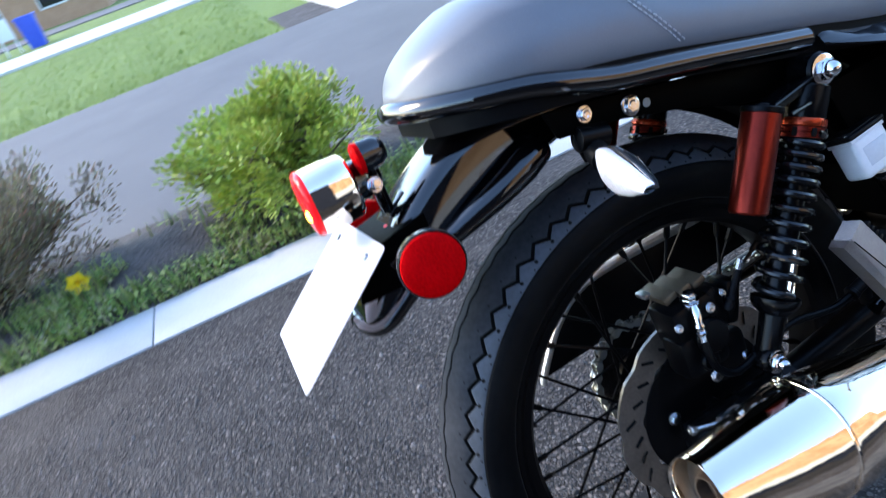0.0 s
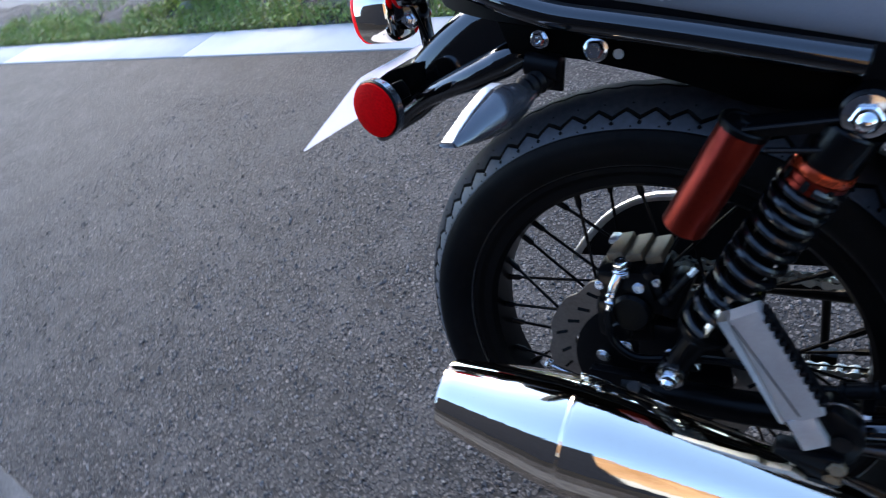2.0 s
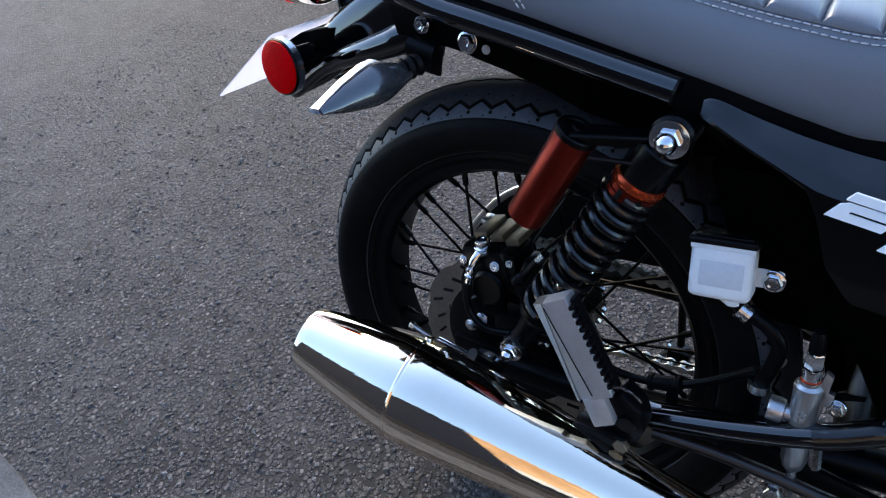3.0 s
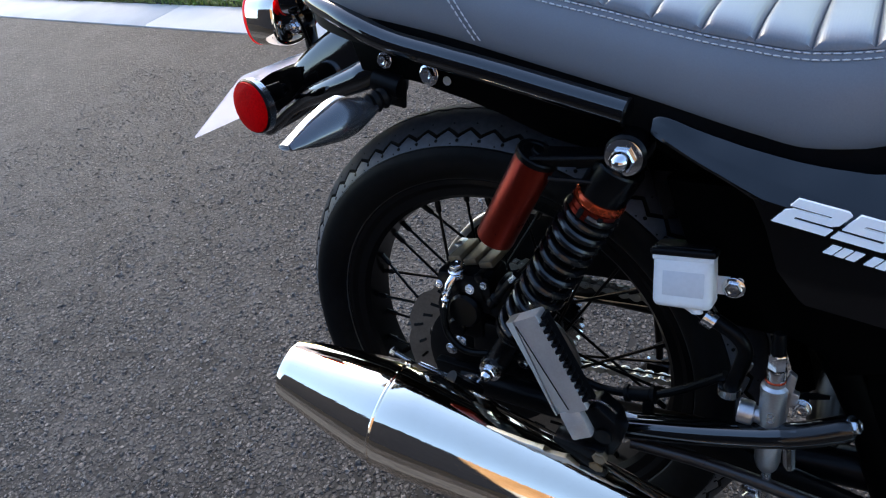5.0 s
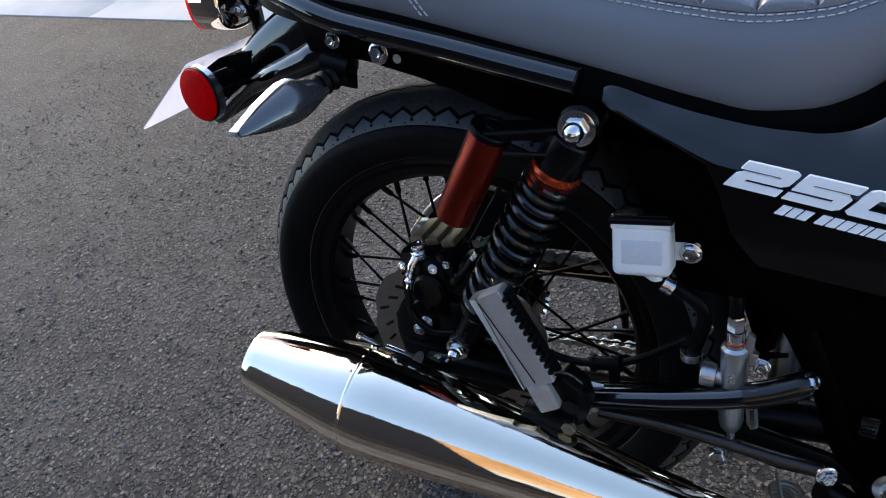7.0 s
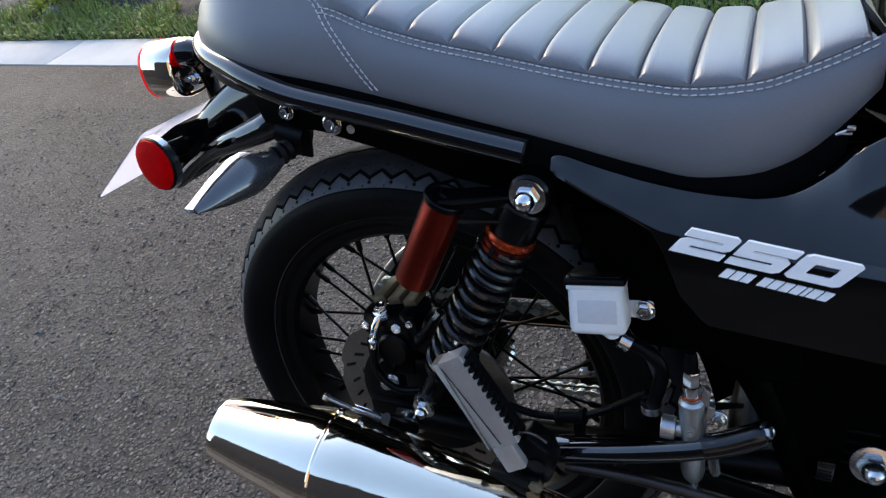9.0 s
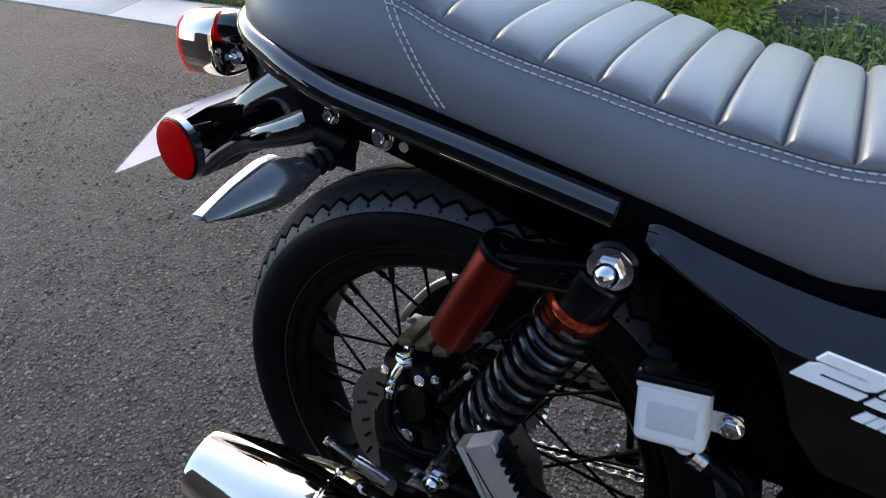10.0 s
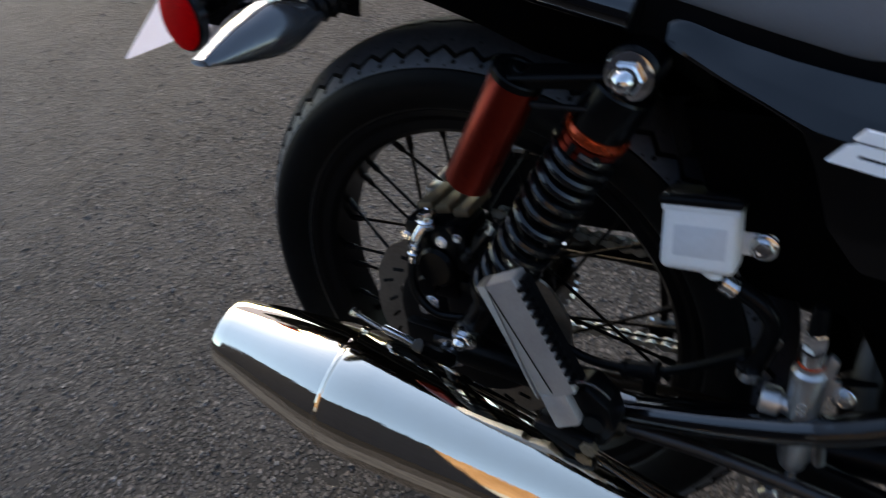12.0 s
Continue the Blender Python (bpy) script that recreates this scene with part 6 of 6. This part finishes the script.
TWO = [(0, 0.70), (0, 1), (0.90, 1), (1, 0.90), (1, 0.47), (0.90, 0.37), (0.27, 0.37), (0.27, 0.27), (1, 0.27), (1, 0), (0, 0), (0, 0.51), (0.10, 0.61), (0.78, 0.61), (0.78, 0.70)]
FIVE = [(0, 1), (1, 1), (1, 0.70), (0.25, 0.70), (0.25, 0.61), (0.90, 0.61), (1, 0.51), (1, 0.10), (0.90, 0), (0, 0), (0, 0.27), (0.76, 0.27), (0.76, 0.37), (0, 0.37)]
NOUGHT = [(0.09, 1), (0.91, 1), (1, 0.91), (1, 0.09), (0.91, 0), (0.09, 0), (0, 0.09), (0, 0.91)]
EYE_OF_0 = [(0.30, 0.70), (0.70, 0.70), (0.73, 0.67), (0.73, 0.31), (0.70, 0.28), (0.30, 0.28), (0.27, 0.31), (0.27, 0.67)]
for n, (ch, outline, hole) in enumerate((("2", TWO, None), ("5", FIVE, None), ("0", NOUGHT, EYE_OF_0))):
    part("numeral", glyph(outline, 0.0012 + 0.0380 * n, 0.0004, 0.0346, 0.0240, hole), DECAL, right_cover, "white slanted numeral " + ch)
# the small word below: one plain slanted bar for each of its letters
u = 0.0450
for n in range(11):
    if n == 3:
        u += 0.0042
        continue
    w = 0.0026 if n == 8 else 0.0058
    part("letter_bar", glyph([(0, 0), (1, 0), (1, 1), (0, 1)], u, -0.0135, w, 0.0085), DECAL, right_cover, "plain white slanted bar")
    u += w + 0.0012

# --- tank, frame and engine mass
tank_rings = []
for x, w, lo, hi in ((0.405, 0.05, 0.67, 0.74), (0.412, 0.085, 0.655, 0.765), (0.43, 0.11, 0.645, 0.79), (0.48, 0.13, 0.64, 0.83), (0.56, 0.14, 0.64, 0.86), (0.70, 0.135, 0.65, 0.86), (0.82, 0.09, 0.68, 0.83), (0.86, 0.03, 0.72, 0.79)):
    tank_rings.append([(x, w * math.cos(a), (lo + hi) / 2 + (hi - lo) / 2 * math.sin(a)) for a in np.linspace(0, math.tau, 37)[:-1]])
part("fuel_tank", loft(tank_rings), GLOSS, bike, "gloss black fuel tank", sharp=60)
part("seat_catch", add(sweep([(0.390, -0.117, 0.6725), (0.396, -0.117, 0.6755)], 0.0011, 6), block((0.3985, -0.117, 0.6772), (0.005, 0.004, 0.003), 0.0008), block((0.3955, -0.117, 0.6735), (0.008, 0.003, 0.0014), 0.0004)), ALLOY, bike, "small steel seat catch")

chassis = part("frame", add(
    sweep(spline([(0.16, -0.085, 0.655), (0.26, -0.085, 0.625), (0.40, -0.085, 0.60), (0.56, -0.08, 0.62)], 5), 0.014, 12),
    sweep(spline([(0.16, 0.085, 0.655), (0.26, 0.085, 0.625), (0.40, 0.085, 0.60), (0.56, 0.08, 0.62)], 5), 0.014, 12),
    sweep(spline([(0.23, -0.085, 0.62), (0.31, -0.09, 0.52), (0.38, -0.092, 0.40), (0.42, -0.09, 0.30), (0.47, -0.085, 0.22)], 5), 0.016, 12),
    sweep(spline([(0.23, 0.085, 0.62), (0.31, 0.09, 0.52), (0.38, 0.092, 0.40), (0.42, 0.09, 0.30), (0.47, 0.085, 0.22)], 5), 0.016, 12),
    sweep([(0.42, -0.1, 0.325), (0.42, 0.1, 0.325)], 0.018, 12)), DARK, bike, "black tubular frame")
air_box = part("air_box", add(
    block((0.315, 0.0, 0.545), (0.13, 0.17, 0.13), 0.02),
    plate([(0.205, 0.60), (0.36, 0.60), (0.40, 0.46), (0.354, 0.441), (0.341, 0.459), (0.320, 0.468), (0.262, 0.47), (0.235, 0.52)], -0.112, -0.085, 0.006)), DARK, bike, "black air box behind the side cover")
bracket = part("side_bracket", plate([(0.19, 0.60), (0.225, 0.60), (0.222, 0.56), (0.205, 0.555)], -0.098, -0.093, 0.001), SHOCK, air_box, "black bracket with two holes")
for x, z in ((0.2145, 0.577), (0.2105, 0.5665)):
    part("bracket_hole", revolve([(0, 0.0030), (0.0005, 0.0030), (0.0005, 0.0003)], (x, -0.0981, z), (0, -1, 0), 12), GROOVE, bracket)
engine = part("engine", add(
    block((0.60, 0.0, 0.34), (0.34, 0.22, 0.24), 0.03),
    revolve([(-0.02, 0.085), (0.0, 0.09), (0.012, 0.085), (0.016, 0.06), (0.016, 0.001)], (0.56, -0.11, 0.34), (0, -1, 0), 36),
    block((0.46, 0.0, 0.39), (0.10, 0.17, 0.16), 0.02)), DARK, bike, "black engine casing with cooling fins")
part("side_casing", plate([(0.362, 0.50), (0.405, 0.515), (0.66, 0.515), (0.66, 0.27), (0.43, 0.27), (0.405, 0.315), (0.385, 0.385)], -0.105, -0.090, 0.006), DARK, engine)
for k in range(4):
    part("casing_ridge", block((0.47, -0.1065, 0.372 + 0.012 * k), (0.075, 0.004, 0.003), 0.001), SATIN, engine)
lug = part("casing_lug", block((0.4215, -0.108, 0.3600), (0.0140, 0.010, 0.0230), 0.0015), SLEEVE, engine, "small dark grooved lug")
for k in range(3):
    part("lug_groove", block((0.4215, -0.1131, 0.3525 + 0.0045 * k), (0.0105, 0.0006, 0.0012)), GROOVE, lug)
for k in range(7):
    part("cooling_fin", block((0.60, 0, 0.475 + 0.018 * k), (0.21, 0.20, 0.005), 0.002), DARK, engine)
part("cylinder", block((0.60, 0, 0.53), (0.16, 0.15, 0.16), 0.02), DARK, engine)
lower = part("lower_frame", add(
    plate([(0.235, 0.335), (0.275, 0.345), (0.40, 0.32), (0.43, 0.29), (0.36, 0.288), (0.27, 0.305)], -0.118, -0.11, 0.003),
    sweep(spline([(0.40, -0.10, 0.26), (0.52, -0.10, 0.20), (0.75, -0.10, 0.20)], 5), 0.014, 12),
    sweep(spline([(0.40, 0.10, 0.26), (0.52, 0.10, 0.20), (0.75, 0.10, 0.20)], 5), 0.014, 12)), SATIN, bike, "black lower frame with foot controls")
part("return_spring", add(
    sweep([Vector((0.371, -0.110, 0.252 - 0.055 * t)) + 0.0150 * Vector((math.cos(math.tau * 11 * t), math.sin(math.tau * 11 * t), 0)) for t in np.linspace(0, 1, 200)], 0.0018, 7),
    sweep(spline([(0.371, -0.125, 0.252), (0.366, -0.122, 0.262), (0.3600, -0.118, 0.283)], 4), 0.0016, 7)), DISC, lower, "grey coiled return spring with a long hook")
part("link_rod", sweep([(0.3300, -0.112, 0.355), (0.3375, -0.112, 0.300)], 0.0060, 10), STEEL, lower)
part("pedal_bolt", hexbolt((0.3075, -0.121, 0.2910), (0, -1, 0.2), 0.0075, 0.007, 0.011), STEEL, lower)
part("rod_end", hexbolt((0.3945, -0.150, 0.3310), (0.5, -1, 0.2), 0.0065, 0.007, 0.009), STEEL, lower)
rider_peg = part("rider_peg", sweep([(0.46, -0.12, 0.30), (0.46, -0.17, 0.305)], 0.012, 14), STEEL, bike, "steel rider foot peg with bright bolts")
part("bolt", hexbolt((0.4465, -0.130, 0.3115), (0, -1, 0.3), 0.010, 0.010, 0.015, True), STEEL, rider_peg)
part("bolt", hexbolt((0.4525, -0.118, 0.384), (0, -1, 0.3), 0.0115, 0.012, 0.0165, True), STEEL, rider_peg)
front = part("front_wheel", add(
    revolve([(-0.045, 0.24), (-0.05, 0.26), (-0.045, 0.285), (-0.02, 0.30), (0.02, 0.30), (0.045, 0.285), (0.05, 0.26), (0.045, 0.24), (0, 0.225)], (1.34, 0, 0.30), (0, 1, 0), 72, ring=True),
    revolve([(-0.05, 0.04), (0.05, 0.04)], (1.34, 0, 0.30), (0, 1, 0), 24)), RUBBER, bike, "black front wheel")
for k in range(18):
    a = math.tau * k / 18
    part("spoke", sweep([(1.34 + 0.035 * math.cos(a + 0.8), 0.03 * (-1) ** k, 0.30 + 0.035 * math.sin(a + 0.8)), (1.34 + 0.23 * math.cos(a), 0, 0.30 + 0.23 * math.sin(a))], 0.002, 6), SATIN, front)
for flip in (-1, 1):
    part("fork_leg", sweep([(1.34, 0.09 * flip, 0.30), (1.17, 0.09 * flip, 0.66), (1.02, 0.09 * flip, 0.96)], 0.022, 16), SATIN, bike)
part("side_stand", sweep([(0.52, 0.12, 0.24), (0.55, 0.22, 0.12), (0.57, 0.30, 0.062)], 0.011, 12), SATIN, bike, "black side stand, folded out")
part("handlebar", sweep(spline([(0.93, -0.36, 0.99), (0.97, -0.2, 1.0), (1.02, 0, 0.97), (0.97, 0.2, 1.0), (0.93, 0.36, 0.99)], 6), 0.012, 12), GLOSS, bike, "black handlebar")
